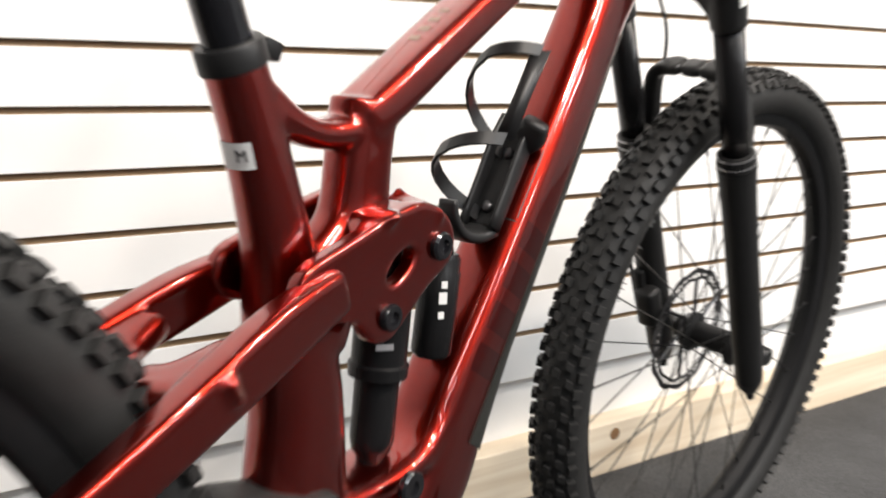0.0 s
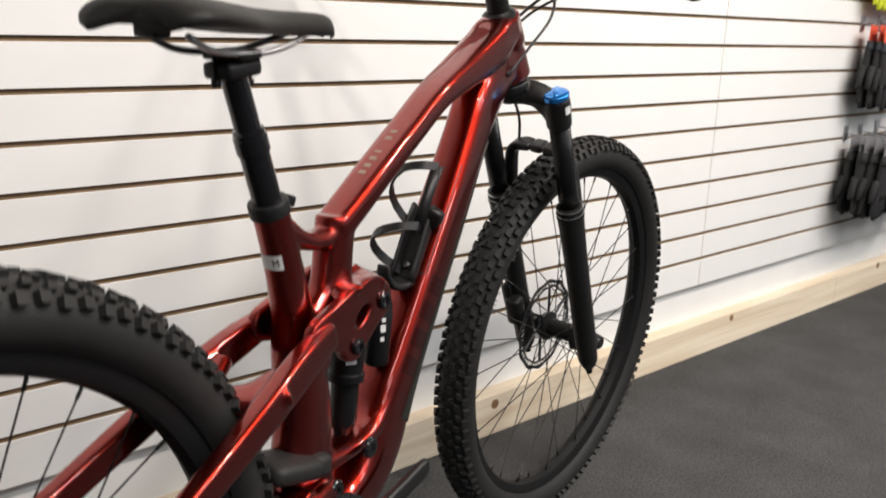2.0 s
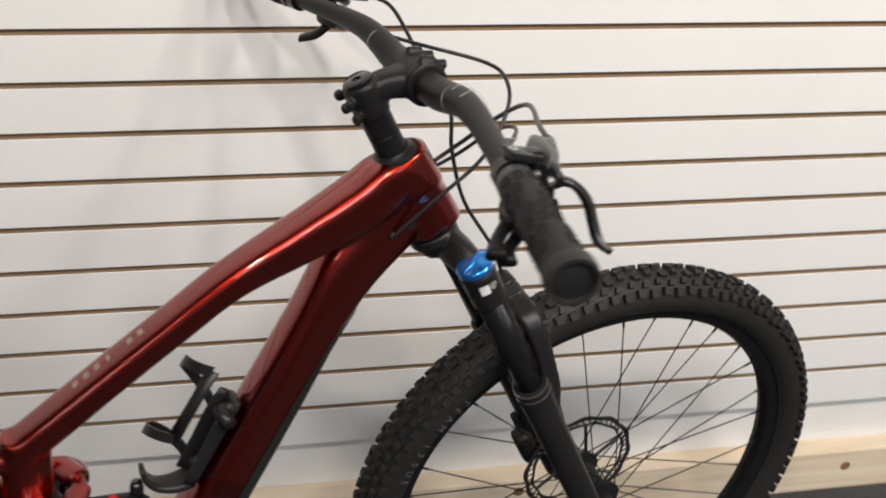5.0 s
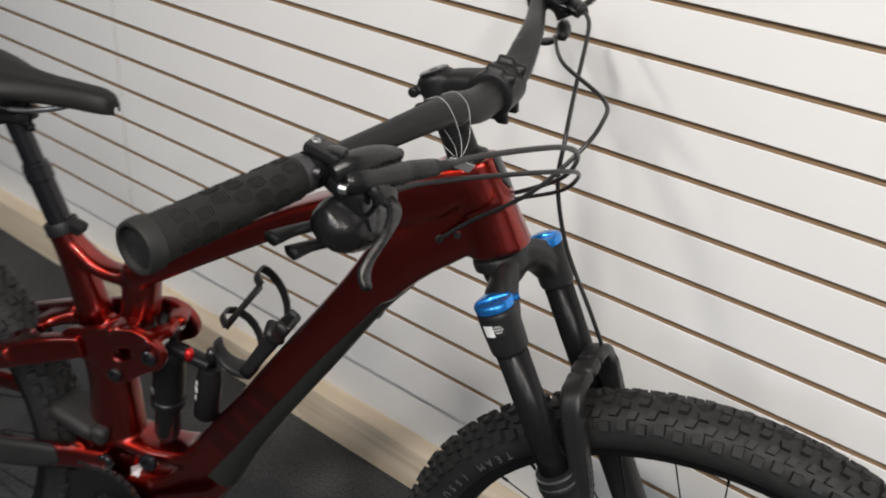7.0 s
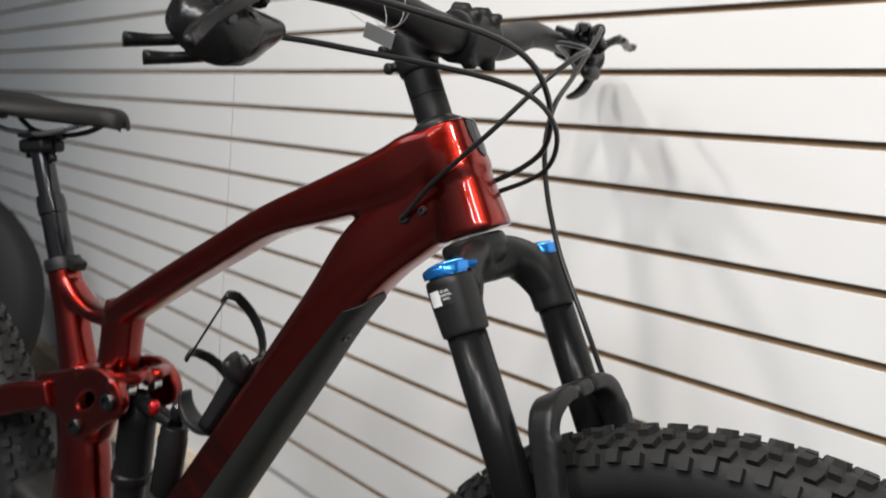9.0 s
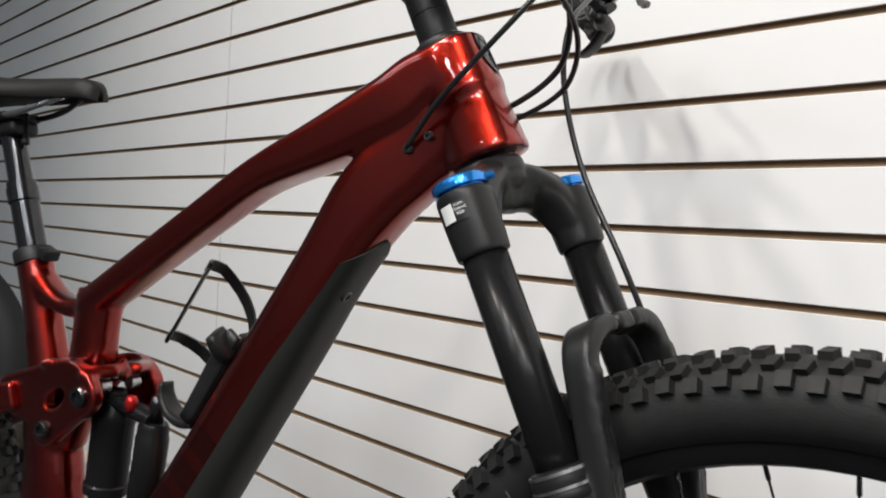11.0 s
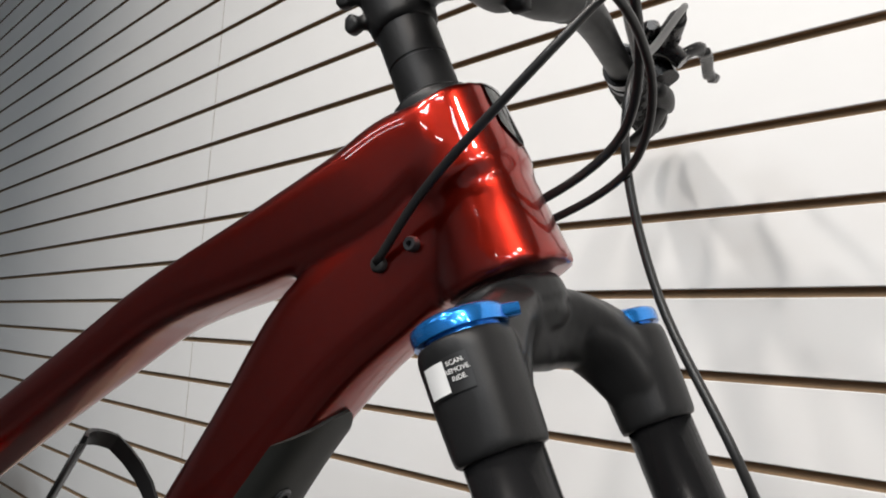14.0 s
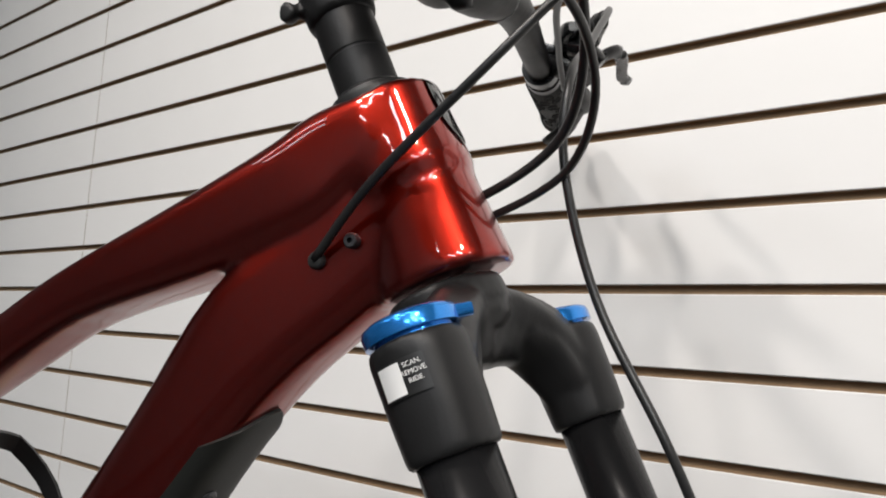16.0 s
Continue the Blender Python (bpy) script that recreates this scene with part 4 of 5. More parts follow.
wire("front_hose", [tp(HOSE[1]), tp(HOSE[1] + Vector((0.014, -0.033, -0.010))), (0.550, 0.105, 0.998), (0.556, 0.048, 0.960), (0.557, 0.040, 0.908), (0.578, 0.040, 0.835), (0.622, 0.030, 0.758), (0.654, 0.048, 0.678), (0.672, 0.070, 0.615), (0.690, 0.096, 0.52), (0.728, 0.098, 0.42), (0.744, 0.090, 0.36)], 0.0026, "black front brake hose")
b = bmesh.new()
turned(b, (0.4465, -0.022, 0.8455), (0.4465, -0.0300, 0.8455), [(0, 0.0050), (0.8, 0.0048), (1, 0.0036), (1, 0)], 16)
part("cable_port", b, RUBBER, bike, "black rubber cable port")
b = bmesh.new()
turned(b, (0.467, -0.024, 0.856), (0.467, -0.0308, 0.856), [(0, 0.0042), (0.8, 0.0042), (1, 0.0034), (1, 0.0016), (0.5, 0.0016), (0.5, 0)], 16)
sharp(part("frame_screw", b, DARK_STEEL, bike, "dark round frame screw"))
# bottle cage on the down tube
DU, DNV = Vector((0.562, 0, 0.827)), Vector((-0.827, 0, 0.562))


def dt(s, n, y=0.0):
    """A place by the way up the down tube, above its axis, and to the left."""
    return Vector((0.124, 0, 0.399)) + DU * (s - 0.4) + DNV * n + Vector((0, y, 0))


b = bmesh.new()
limb(b, [(*dt(0.576, 0.0375, 0), 0.017, 0.0035), (*dt(0.62, 0.0385, 0), 0.0165, 0.004), (*dt(0.66, 0.039, 0), 0.0165, 0.004), (*dt(0.694, 0.040, 0), 0.015, 0.004)], 3, 20, 4)
for y in (-0.0165, 0.0165):
    limb(b, [(*dt(0.578, 0.044, y), 0.003, 0.008), (*dt(0.62, 0.045, y), 0.003, 0.009), (*dt(0.66, 0.047, y), 0.003, 0.010), (*dt(0.692, 0.046, y), 0.003, 0.008)], 3, 12, 3.5)
limb(b, [(*dt(0.672, 0.046, -0.012), 0.016, 0.010), (*dt(0.675, 0.050, -0.020), 0.015, 0.009), (*dt(0.682, 0.060, -0.027), 0.012, 0.006)], 3, 16, 3.5)
limb(b, [(*dt(0.580, 0.036, 0), 0.018, 0.006), (*dt(0.566, 0.052, 0), 0.016, 0.006), (*dt(0.560, 0.072, 0), 0.013, 0.005), (*dt(0.566, 0.090, 0), 0.011, 0.004), (*dt(0.578, 0.100, 0), 0.009, 0.003)], 4, 16, 3.5)
cage = part("bottle_cage", b, BLACK_SATIN, bike, "black plastic side-entry bottle cage", mods=(("SMOOTH", {"iterations": 1}),))


def band(sa, sb, a0, a1, hw0=0.0065):
    """A flat strap round the bottle's place, rising from sa to sb."""
    pts = []
    for k in range(9):
        t = k / 8
        a = radians(a0 + (a1 - a0) * t)
        s = sa + (sb - sa) * t
        pts.append((dt(s, 0.079 - 0.038 * math.cos(a), 0.038 * math.sin(a)), a))
    rings_ = []
    for p, a in pts:
        e = (DNV * -math.cos(a) + Vector((0, 1, 0)) * math.sin(a))
        rings_.append([p + DU * hw0 * i + e * 0.0015 * j for i, j in ((-1, -1), (1, -1), (1, 1), (-1, 1))])
    bb = bmesh.new()
    skin(bb, rings_)
    return sharp(part("strap", bb, BLACK_SATIN, cage, "curved black strap"))


band(0.592, 0.622, 10, 165)
band(0.655, 0.716, 10, 165)
band(0.716, 0.730, 165, 235, 0.006)
band(0.622, 0.640, 165, 235, 0.006)
b = bmesh.new()
pa, pb = dt(0.640, 0.079 - 0.038 * math.cos(radians(235)), 0.038 * math.sin(radians(235))), dt(0.730, 0.079 - 0.038 * math.cos(radians(235)), 0.038 * math.sin(radians(235)))
wide, thin = Vector((-0.579, 0.818, 0)), Vector((0.818, 0.579, 0))
skin(b, [[q + wide * (w_ * i) + thin * (0.0012 * j) for i, j in ((-1, -1), (1, -1), (1, 1), (-1, 1))] for q, w_ in ((pa, 0.0085), ((pa + pb) / 2, 0.0075), (pb, 0.0085))])
part("upright", b, BLACK_SATIN, cage, "slanted black upright")
for s in (0.60, 0.655):
    b = bmesh.new()
    turned(b, dt(s, 0.040), dt(s, 0.0465), [(0, 0.006), (1, 0.005), (1, 0)], 12)
    part("cage_bolt", b, DARK_STEEL, cage)
# marks printed on the paint, laid on its surface
_dg = bpy.context.evaluated_depsgraph_get()
_fm = frame_body.evaluated_get(_dg).to_mesh()
PAINT = BVHTree.FromPolygons([v.co.copy() for v in _fm.vertices], [tuple(p.vertices) for p in _fm.polygons])


def printed(name, centre, along, across, way, w, h, material, label, n=4, off=0.0004, taper=None, back=0.1):
    """A patch w by h, dropped along the way on to the frame."""
    bb = bmesh.new()
    al, ac, wy = Vector(along).normalized(), Vector(across).normalized(), Vector(way).normalized()
    grid = []
    for i in range(n + 1):
        col = []
        for j in range(n + 1):
            p = Vector(centre) + al * w * (i / n - 0.5) + ac * h * (j / n - 0.5) * (taper(i / n) if taper else 1) - wy * back
            q, nn, _, _ = PAINT.ray_cast(p, wy)
            col.append(bb.verts.new(q + nn * off) if q is not None else None)
        grid.append(col)
    for i in range(n):
        for j in range(n):
            f = (grid[i][j], grid[i + 1][j], grid[i + 1][j + 1], grid[i][j + 1])
            if all(v is not None for v in f):
                bb.faces.new(f)
    return part(name, bb, material, bike, label)


# size label on the back of the seat tube
aim = radians(90)
un = Vector((SD.z, 0, -SD.x))
out = Vector((0, -1, 0)) * math.cos(aim) + un * math.sin(aim)
tang = Vector((0, -1, 0)) * -math.sin(aim) + un * math.cos(aim)
sizer = printed("size_label", Vector((-0.0705, 0, 0.664)), tang, SD, -out, 0.030, 0.018, WHITE_LABEL, "white sticker with the letter M", 10)
spot = Vector((-0.0705, 0, 0.664)) - tang * 0.0085
hit, nn, _, _ = PAINT.ray_cast(spot + out * 0.1, -out)
writing("M", 0.012, facing(hit + nn * 0.0008, nn, -SD), BLACK_LABEL, sizer)
printed("clear_sticker", (0.004, -0.06, 0.338), (1, 0, 0), (0, 0, 1), (0, 1, 0), 0.013, 0.016, DECAL_PALE, "small pale clear sticker", 6)
# shield badge on the head tube
printed("head_badge", Vector((0.4870, 0, 0.9220)), FD, (0, 1, 0), -FN, 0.042, 0.020, BLACK_GLOSS, "dark shield badge without lettering", 12, 0.0012, lambda u: 0.55 + 0.45 * math.sin(math.pi * min(1, u * 0.75 + 0.25)) ** 0.7 if u < 0.6 else (1 - ((u - 0.6) / 0.4) ** 2) * 0.9 + 0.1)
# guard wrapped round the underside of the down tube
b = bmesh.new()
NS, NA = 36, 16
shell = []
for i in range(NS + 1):
    row = []
    for j in range(NA + 1):
        a = radians(-60 + 120 * j / NA)
        q = 0.40 + (0.866 - 0.036 * abs(2 * j / NA - 1) ** 1.5 - 0.40) * i / NS
        e = -DNV * math.cos(a) + Vector((0, 1, 0)) * math.sin(a)
        hit, nn, _, _ = PAINT.ray_cast(dt(q, 0.004 if q < 0.7 else 0.004 - (q - 0.7) * 0.06) + e * 0.09, -e)
        row.append((hit, nn) if hit is not None else row[-1])
    shell.append(row)
lay = [[[b.verts.new(h + n_ * o) for h, n_ in row] for row in shell] for o in (0.0022, -0.001)]
for i in range(NS):
    for j in range(NA):
        b.faces.new((lay[0][i][j], lay[0][i + 1][j], lay[0][i + 1][j + 1], lay[0][i][j + 1]))
for ring in ([(i, 0) for i in range(NS + 1)], [(i, NA) for i in range(NS + 1)], [(0, j) for j in range(NA + 1)], [(NS, j) for j in range(NA + 1)]):
    for (i, j), (k, l) in zip(ring, ring[1:]):
        b.faces.new((lay[0][i][j], lay[0][k][l], lay[1][k][l], lay[1][i][j]))
guard = part("down_tube_guard", b, mat("olive_black_guard", (0.013, 0.0135, 0.0115), 0.5, var=0.15, scale=60, bump=0.1, bump_scale=900), bike, "dark olive-black guard under the down tube")
sharp(guard, 50)
hit, nn, _, _ = PAINT.ray_cast(dt(0.80, -0.09, -0.006), DNV)
b = bmesh.new()
turned(b, hit + nn * 0.001, hit + nn * 0.0042, [(0, 0.0062), (0.6, 0.0062), (1, 0.005), (1, 0.003), (0.5, 0.0025), (0.5, 0)], 16)
sharp(part("guard_bolt", b, DARK_STEEL, guard))
for k in range(7):
    if k == 4:
        continue
    sx = 0.101 + k * 0.0122
    printed("name_bar", (sx - 0.006, 0.001, 0.728 + (sx - 0.102) * 0.58), (0.862, 0, 0.507), (0, 1, 0.0), (0.507, 0.0, -0.862), 0.0066 if k != 3 else 0.0045, 0.0105, DECAL, "muted pale gold printed bar")
for k in range(4):
    q = dt(0.47 + 0.040 * k, 0.002)
    printed("brand_bar", (q.x, -0.04, q.z), DU, DNV, (0, 1, 0), 0.026, 0.034, DARK_DECAL, "dark muted printed bar", 6)
for a0, a1 in ((dt(0.60, 0.030), dt(0.77, 0.030)),):
    c = (a0 + a1) / 2
    printed("door_seam", (c.x, -0.024, c.z), DU, (0, 1, 0), -DNV, 0.17, 0.0012, BLACK_LABEL, "thin dark seam", 12, 0.0002, back=0.02)
printed("door_seam", dt(0.597, 0.03), (0, 1, 0), DU, -DNV, 0.050, 0.0014, BLACK_LABEL, "thin dark seam", 12, 0.0002, back=0.02)


# ---- wheels ----
TURN = FORK_TURN


def wheel(name, centre, label, m=None, rear=False):
    c = Vector(centre)
    grow = Matrix.Translation(c) @ Matrix.Scale(1.12 if rear else 1.09, 4) @ Matrix.Translation(-c)
    place = (m if m is not None else Matrix.Identity(4)) @ grow
    put = (lambda nm, bm, mt, par, lb="", sm=True: part(nm, move(bm, place), mt, par, lb, sm))
    ax = Vector((0, 1, 0))
    b = bmesh.new()
    ring_body(b, c, ax, [(0.3195, -0.0165), (0.3195, -0.0135), (0.313, -0.012), (0.313, 0.012), (0.3195, 0.0135), (0.3195, 0.0165), (0.309, 0.0165), (0.2985, 0.0115), (0.2945, 0.0), (0.2985, -0.0115), (0.309, -0.0165)], 96)
    rim = sharp(put(name, b, RIM_M, bike, label), 30)
    # tyre with blocks of tread
    b = bmesh.new()
    RC, RS, RW = 0.3395 if rear else 0.3365, 0.0285, 0.0305
    sect = []
    for k in range(20):
        a = radians(-142 + 284 * k / 19)
        sect.append((RC + RS * math.cos(a), RW * math.sin(a)))
    ring_body(b, c, ax, sect, 128)

    def lug(ang, lat, la, lw, h, skew=0.0):
        qs = []
        for top in (0, 1):
            sh = 1 - 0.14 * top
            for i, j in ((-1, -1), (1, -1), (1, 1), (-1, 1)):
                a = ang + (i * la * sh + j * skew) / RC
                l = lat + j * lw * sh / RS
                rr, ww = RS + (h if top else -0.002), RW + (h if top else -0.002)
                r = RC + rr * math.cos(l)
                qs.append(b.verts.new(c + Vector((math.cos(a), 0, math.sin(a))) * r + ax * ww * math.sin(l)))
        for f in ((4, 5, 6, 7), (0, 1, 5, 4), (1, 2, 6, 5), (2, 3, 7, 6), (3, 0, 4, 7)):
            b.faces.new([qs[i] for i in f])

    N = 116
    for k in range(N):
        a = 2 * math.pi * k / N
        st = 2 * math.pi / N
        odd = k % 2
        for sd in (-1, 1):
            lug(a, sd * (0.30 if odd else 0.17), 0.0046, 0.0038, 0.0056, sd * (-0.001 if odd else 0.001))
            lug(a + st * 0.5, sd * (0.60 if odd else 0.68), 0.0044, 0.0040, 0.0056, sd * 0.0014)
            lug(a, sd * (1.00 if odd else 1.07), 0.0054, 0.0048, 0.0068)
    tyre = put("tyre", b, RUBBER, rim, "black knobbly off-road tyre")
    sharp(tyre, 35)
    if not rear:
        for k, ch in enumerate("TEAM ISSUE"):
            a = radians(134 + k * 2.7)
            e = Vector((math.cos(a), 0, math.sin(a)))
            if ch != " ":
                writing(ch, 0.0135, place @ facing(c + e * 0.3290 - ax * 0.0312, -ax, -e), FADED_INK, tyre, "tyre_letter")
    # hub, spokes
    b = bmesh.new()
    fl = 0.028 if not rear else 0.030
    turned(b, c - ax * 0.050, c + ax * 0.050, [(0, 0), (0, 0.012), (0.12, 0.013), (0.17, fl), (0.21, fl), (0.25, 0.017), (0.75, 0.017), (0.79, fl), (0.83, fl), (0.9, 0.014), (1, 0.012), (1, 0)], 28)
    sharp(put("hub", b, BLACK_MATT, rim, "black alloy hub"))
    for k in range(32):
        side = 1 if k % 2 else -1
        lead = 1 if (k // 2) % 2 else -1
        ar = 2 * math.pi * k / 32
        ah = ar + lead * radians(62)
        p = c + Vector((math.cos(ah), 0, math.sin(ah))) * (fl - 0.004) + ax * side * 0.030
        q = c + Vector((math.cos(ar), 0, math.sin(ar))) * 0.2985 + ax * side * 0.003
        b = bmesh.new()
        pipe(b, [p, p.lerp(q, 0.95), p.lerp(q, 0.952), q], [0.00095, 0.00095, 0.0018, 0.0018], smooth=False, seg=6)
        put("spoke", b, SPOKE_M, rim)
    b = bmesh.new()
    va = radians(250 if not rear else 205)
    e = Vector((math.cos(va), 0, math.sin(va)))
    turned(b, c + e * 0.297, c + e * 0.262, [(0, 0.003), (0.6, 0.003), (0.6, 0.002), (1, 0.002), (1, 0)], 10)
    put("valve", b, DARK_STEEL, rim)
    # brake disc on the left
    b = bmesh.new()
    RO = 0.0900
    yy = 0.040
    n = 144
    for rin, rout in ((0.0830, 0.0895), (0.0735, 0.0775)):
        rings_ = []
        for k in range(n):
            a = 2 * math.pi * k / n
            wv = 0.0016 * math.cos(12 * a)
            o = wv if rout > 0.08 else -wv
            e = Vector((math.cos(a), 0, math.sin(a)))
            rings_.append([c + e * (rin + o * 0.5) + ax * (yy - 0.0009), c + e * (rout + o) + ax * (yy - 0.0009), c + e * (rout + o) + ax * (yy + 0.0009), c + e * (rin + o * 0.5) + ax * (yy + 0.0009)])
        skin(b, rings_, closed=True)
    for k in range(48):
        a = 2 * math.pi * k / 48
        e0 = Vector((math.cos(a), 0, math.sin(a)))
        e1 = Vector((math.cos(a + 0.06), 0, math.sin(a + 0.06)))
        pipe(b, [c + e0 * 0.076 + ax * yy, c + e1 * 0.085 + ax * yy], 0.0011, smooth=False, seg=5)
    for k in range(6):
        a = 2 * math.pi * k / 6
        e0, e1 = Vector((math.cos(a), 0, math.sin(a))), Vector((math.cos(a + 0.5), 0, math.sin(a + 0.5)))
        pipe(b, [c + e0 * 0.022 + ax * yy, c + e1 * 0.076 + ax * yy], 0.0026, smooth=False, seg=6)
    turned(b, c + ax * (yy - 0.004), c + ax * (yy + 0.003), [(0, 0.024), (1, 0.024), (1, 0)], 24)
    sharp(put("brake_disc", b, DARK_STEEL, rim, "dark steel brake disc with slots"))
    return rim


RAX = (-0.524, 0, 0.324)
FAX = fk(0.717, 0.050)
wheel("front_wheel", FAX, "black front rim with dark spokes", TURN)
rear_rim = wheel("rear_wheel", RAX, "black rear rim with dark spokes", None, True)
# caliper on the left leg
b = bmesh.new()
block(b, fk(0.632, -0.012, 0.058), (0.030, 0.030, 0.062), Euler((0, radians(-25), 0)), chamfer=0.008)
block(b, fk(0.612, -0.005, 0.072), (0.016, 0.016, 0.075), Euler((0, radians(-25), 0)), chamfer=0.005)
steered("brake_caliper", b, BLACK_MATT, label="black hydraulic brake caliper")
b = bmesh.new()
block(b, (-0.435, 0.056, 0.395), (0.055, 0.028, 0.030), Euler((0, radians(25), 0)), chamfer=0.008)
part("brake_caliper", b, BLACK_MATT, bike, "black hydraulic brake caliper")
# rear axle ends, cassette, derailleur
RA = Vector(RAX)
b = bmesh.new()
turned(b, RA + Vector((0, -0.088, 0)), RA + Vector((0, 0.086, 0)), [(0, 0), (0, 0.014), (0.06, 0.016), (0.06, 0.008), (0.94, 0.008), (0.94, 0.016), (1, 0.013), (1, 0)], 20)
sharp(part("rear_axle", b, BLACK_MATT, bike))
b = bmesh.new()
for k in range(12):
    y = -0.024 - 0.0031 * k
    r = 0.1 - 0.0068 * k
    n = int(r * 2 * math.pi / 0.0127)
    sec = []
    for j in range(n * 4):
        a = 2 * math.pi * j / (n * 4)
        rr = r + (0.002 if j % 4 in (1, 2) else -0.0015)
        sec.append((RA.x + rr * math.cos(a), RA.z + rr * math.sin(a)))
    plate(b, sec, y - 0.0009, y + 0.0009)
sharp(part("cassette", b, DARK_STEEL, rear_rim, "dark stepped cassette sprockets"), 30)
b = bmesh.new()
block(b, RA + Vector((-0.010, -0.092, -0.030)), (0.045, 0.022, 0.045), Euler((0, radians(30), 0)), chamfer=0.008)
block(b, RA + Vector((0.012, -0.094, -0.060)), (0.05, 0.026, 0.030), Euler((0, radians(-15), 0)), chamfer=0.008)
mech = part("derailleur", b, BLACK_MATT, bike, "black rear derailleur with long cage")
b = bmesh.new()
for y in (-0.071, -0.061):
    plate(b, [tuple(q) for q in spline([(RA.x + 0.005, RA.z - 0.068), (RA.x + 0.032, RA.z - 0.072), (RA.x + 0.075, RA.z - 0.150), (RA.x + 0.072, RA.z - 0.172), (RA.x + 0.050, RA.z - 0.170), (RA.x + 0.012, RA.z - 0.100), (RA.x + 0.005, RA.z - 0.068)], 3)[:-1]], y - 0.001, y + 0.001)
sharp(part("mech_cage", b, STEEL, mech, "polished cage plate"))
for dx, dz in ((0.018, -0.085), (0.062, -0.158)):
    b = bmesh.new()
    turned(b, RA + Vector((dx, -0.069, dz)), RA + Vector((dx, -0.063, dz)), [(0, 0), (0, 0.018), (1, 0.018), (1, 0)], 24)
    sharp(part("jockey_wheel", b, BLACK_MATT, mech))
# crankset
BB = Vector((-0.034, 0, 0.287))
b = bmesh.new()
sec = []
for j in range(32 * 4):
    a = 2 * math.pi * j / 128
    sec.append((BB.x + (0.0635 + (0.0025 if j % 4 in (1, 2) else -0.002)) * math.cos(a), BB.z + (0.0635 + (0.0025 if j % 4 in (1, 2) else -0.002)) * math.sin(a)))
plate(b, sec, -0.0535, -0.0505)
crank = sharp(part("chainring", b, BLACK_MATT, bike, "black narrow-wide chainring"), 30)
for sg, ang in ((-1, 15.0), (1, 195.0)):
    b = bmesh.new()
    e = Vector((math.cos(radians(ang)), 0, math.sin(radians(ang))))
    y0, y1 = sg * 0.062, sg * 0.078
    limb(b, [(BB.x - e.x * 0.016, y0, BB.z - e.z * 0.016, 0.008, 0.014), (BB.x + e.x * 0.012, y0, BB.z + e.z * 0.012, 0.0085, 0.019), (BB.x + e.x * 0.06, sg * 0.068, BB.z + e.z * 0.06, 0.0075, 0.015), (BB.x + e.x * 0.12, sg * 0.074, BB.z + e.z * 0.12, 0.007, 0.0135), (BB.x + e.x * 0.165, y1, BB.z + e.z * 0.165, 0.007, 0.0135), (BB.x + e.x * 0.178, y1, BB.z + e.z * 0.178, 0.005, 0.009)], 4, 16, 3)
    part("crank_arm", b, BLACK_SATIN, bike, "satin black crank arm without pedal")
    b = bmesh.new()
    turned(b, BB + Vector((0, sg * 0.055, 0)), BB + Vector((0, sg * 0.072, 0)), [(0, 0.02), (0.6, 0.018), (1, 0.012), (1, 0)], 20)
    sharp(part("crank_boss", b, BLACK_GLOSS, bike))
# chain: links round ring, sprocket and jockey wheels
route = []
for k in range(25):
    a = radians(96 - 192 * k / 24)
    route.append(Vector((BB.x + 0.065 * math.cos(a), -0.052, BB.z + 0.065 * math.sin(a))))
j2 = RA + Vector((0.062, -0.066, -0.158))
j1 = RA + Vector((0.018, -0.066, -0.085))
route += [j2 + Vector((0.004, 0, -0.019)), j2 + Vector((-0.014, 0, -0.012)), j2 + Vector((-0.018, 0, 0.006)), j1 + Vector((0.018, 0, -0.006)), j1 + Vector((0.014, 0, 0.012))]
for k in range(15):
    a = radians(-60 - 210 * k / 14)
    route.append(Vector((RA.x + 0.052 * math.cos(a), -0.048, RA.z + 0.052 * math.sin(a))))
route.append(route[0])
b = bmesh.new()
carry, flip = 0.0, 0
for p, q in zip(route, route[1:]):
    seg = (q - p).length
    t = carry
    while t < seg:
        c = p.lerp(q, t / seg)
        dv = (q - p).normalized()
        ang = math.atan2(dv.z, dv.x)
        wv = 0.0072 if flip % 2 else 0.0052
        block(b, c, (0.0112, wv, 0.0068), Euler((0, -ang, 0)))
        t += 0.0127
        flip += 1
    carry = t - seg
part("chain", b, DARK_STEEL, bike, "dark steel chain", smooth=False)

# ---- things hung on and set by the wall ----
def tone(name, colour, rough=0.8):
    return mat(name, colour, rough, var=0.2, scale=50, bump=0.3, bump_scale=260)


CLOTH_BLACK = tone("black_glove_cloth", (0.010, 0.010, 0.011))
CLOTH_SLATE = tone("slate_glove_cloth", (0.022, 0.026, 0.034))
CLOTH_NEON = tone("neon_yellow_cloth", (0.55, 0.62, 0.03))
CLOTH_ORANGE = tone("orange_red_cloth", (0.75, 0.10, 0.03))
CLOTH_ROSE = tone("rose_cloth", (0.42, 0.06, 0.11))
CARD_RED = mat("red_card", (0.70, 0.10, 0.05), 0.5, var=0.05, scale=40)
CARD_GREY = mat("clear_grey_hanger", (0.20, 0.20, 0.21), 0.35, var=0.1, scale=60)
CARD_WHITE = mat("white_card", (0.75, 0.74, 0.72), 0.5, var=0.04, scale=40)


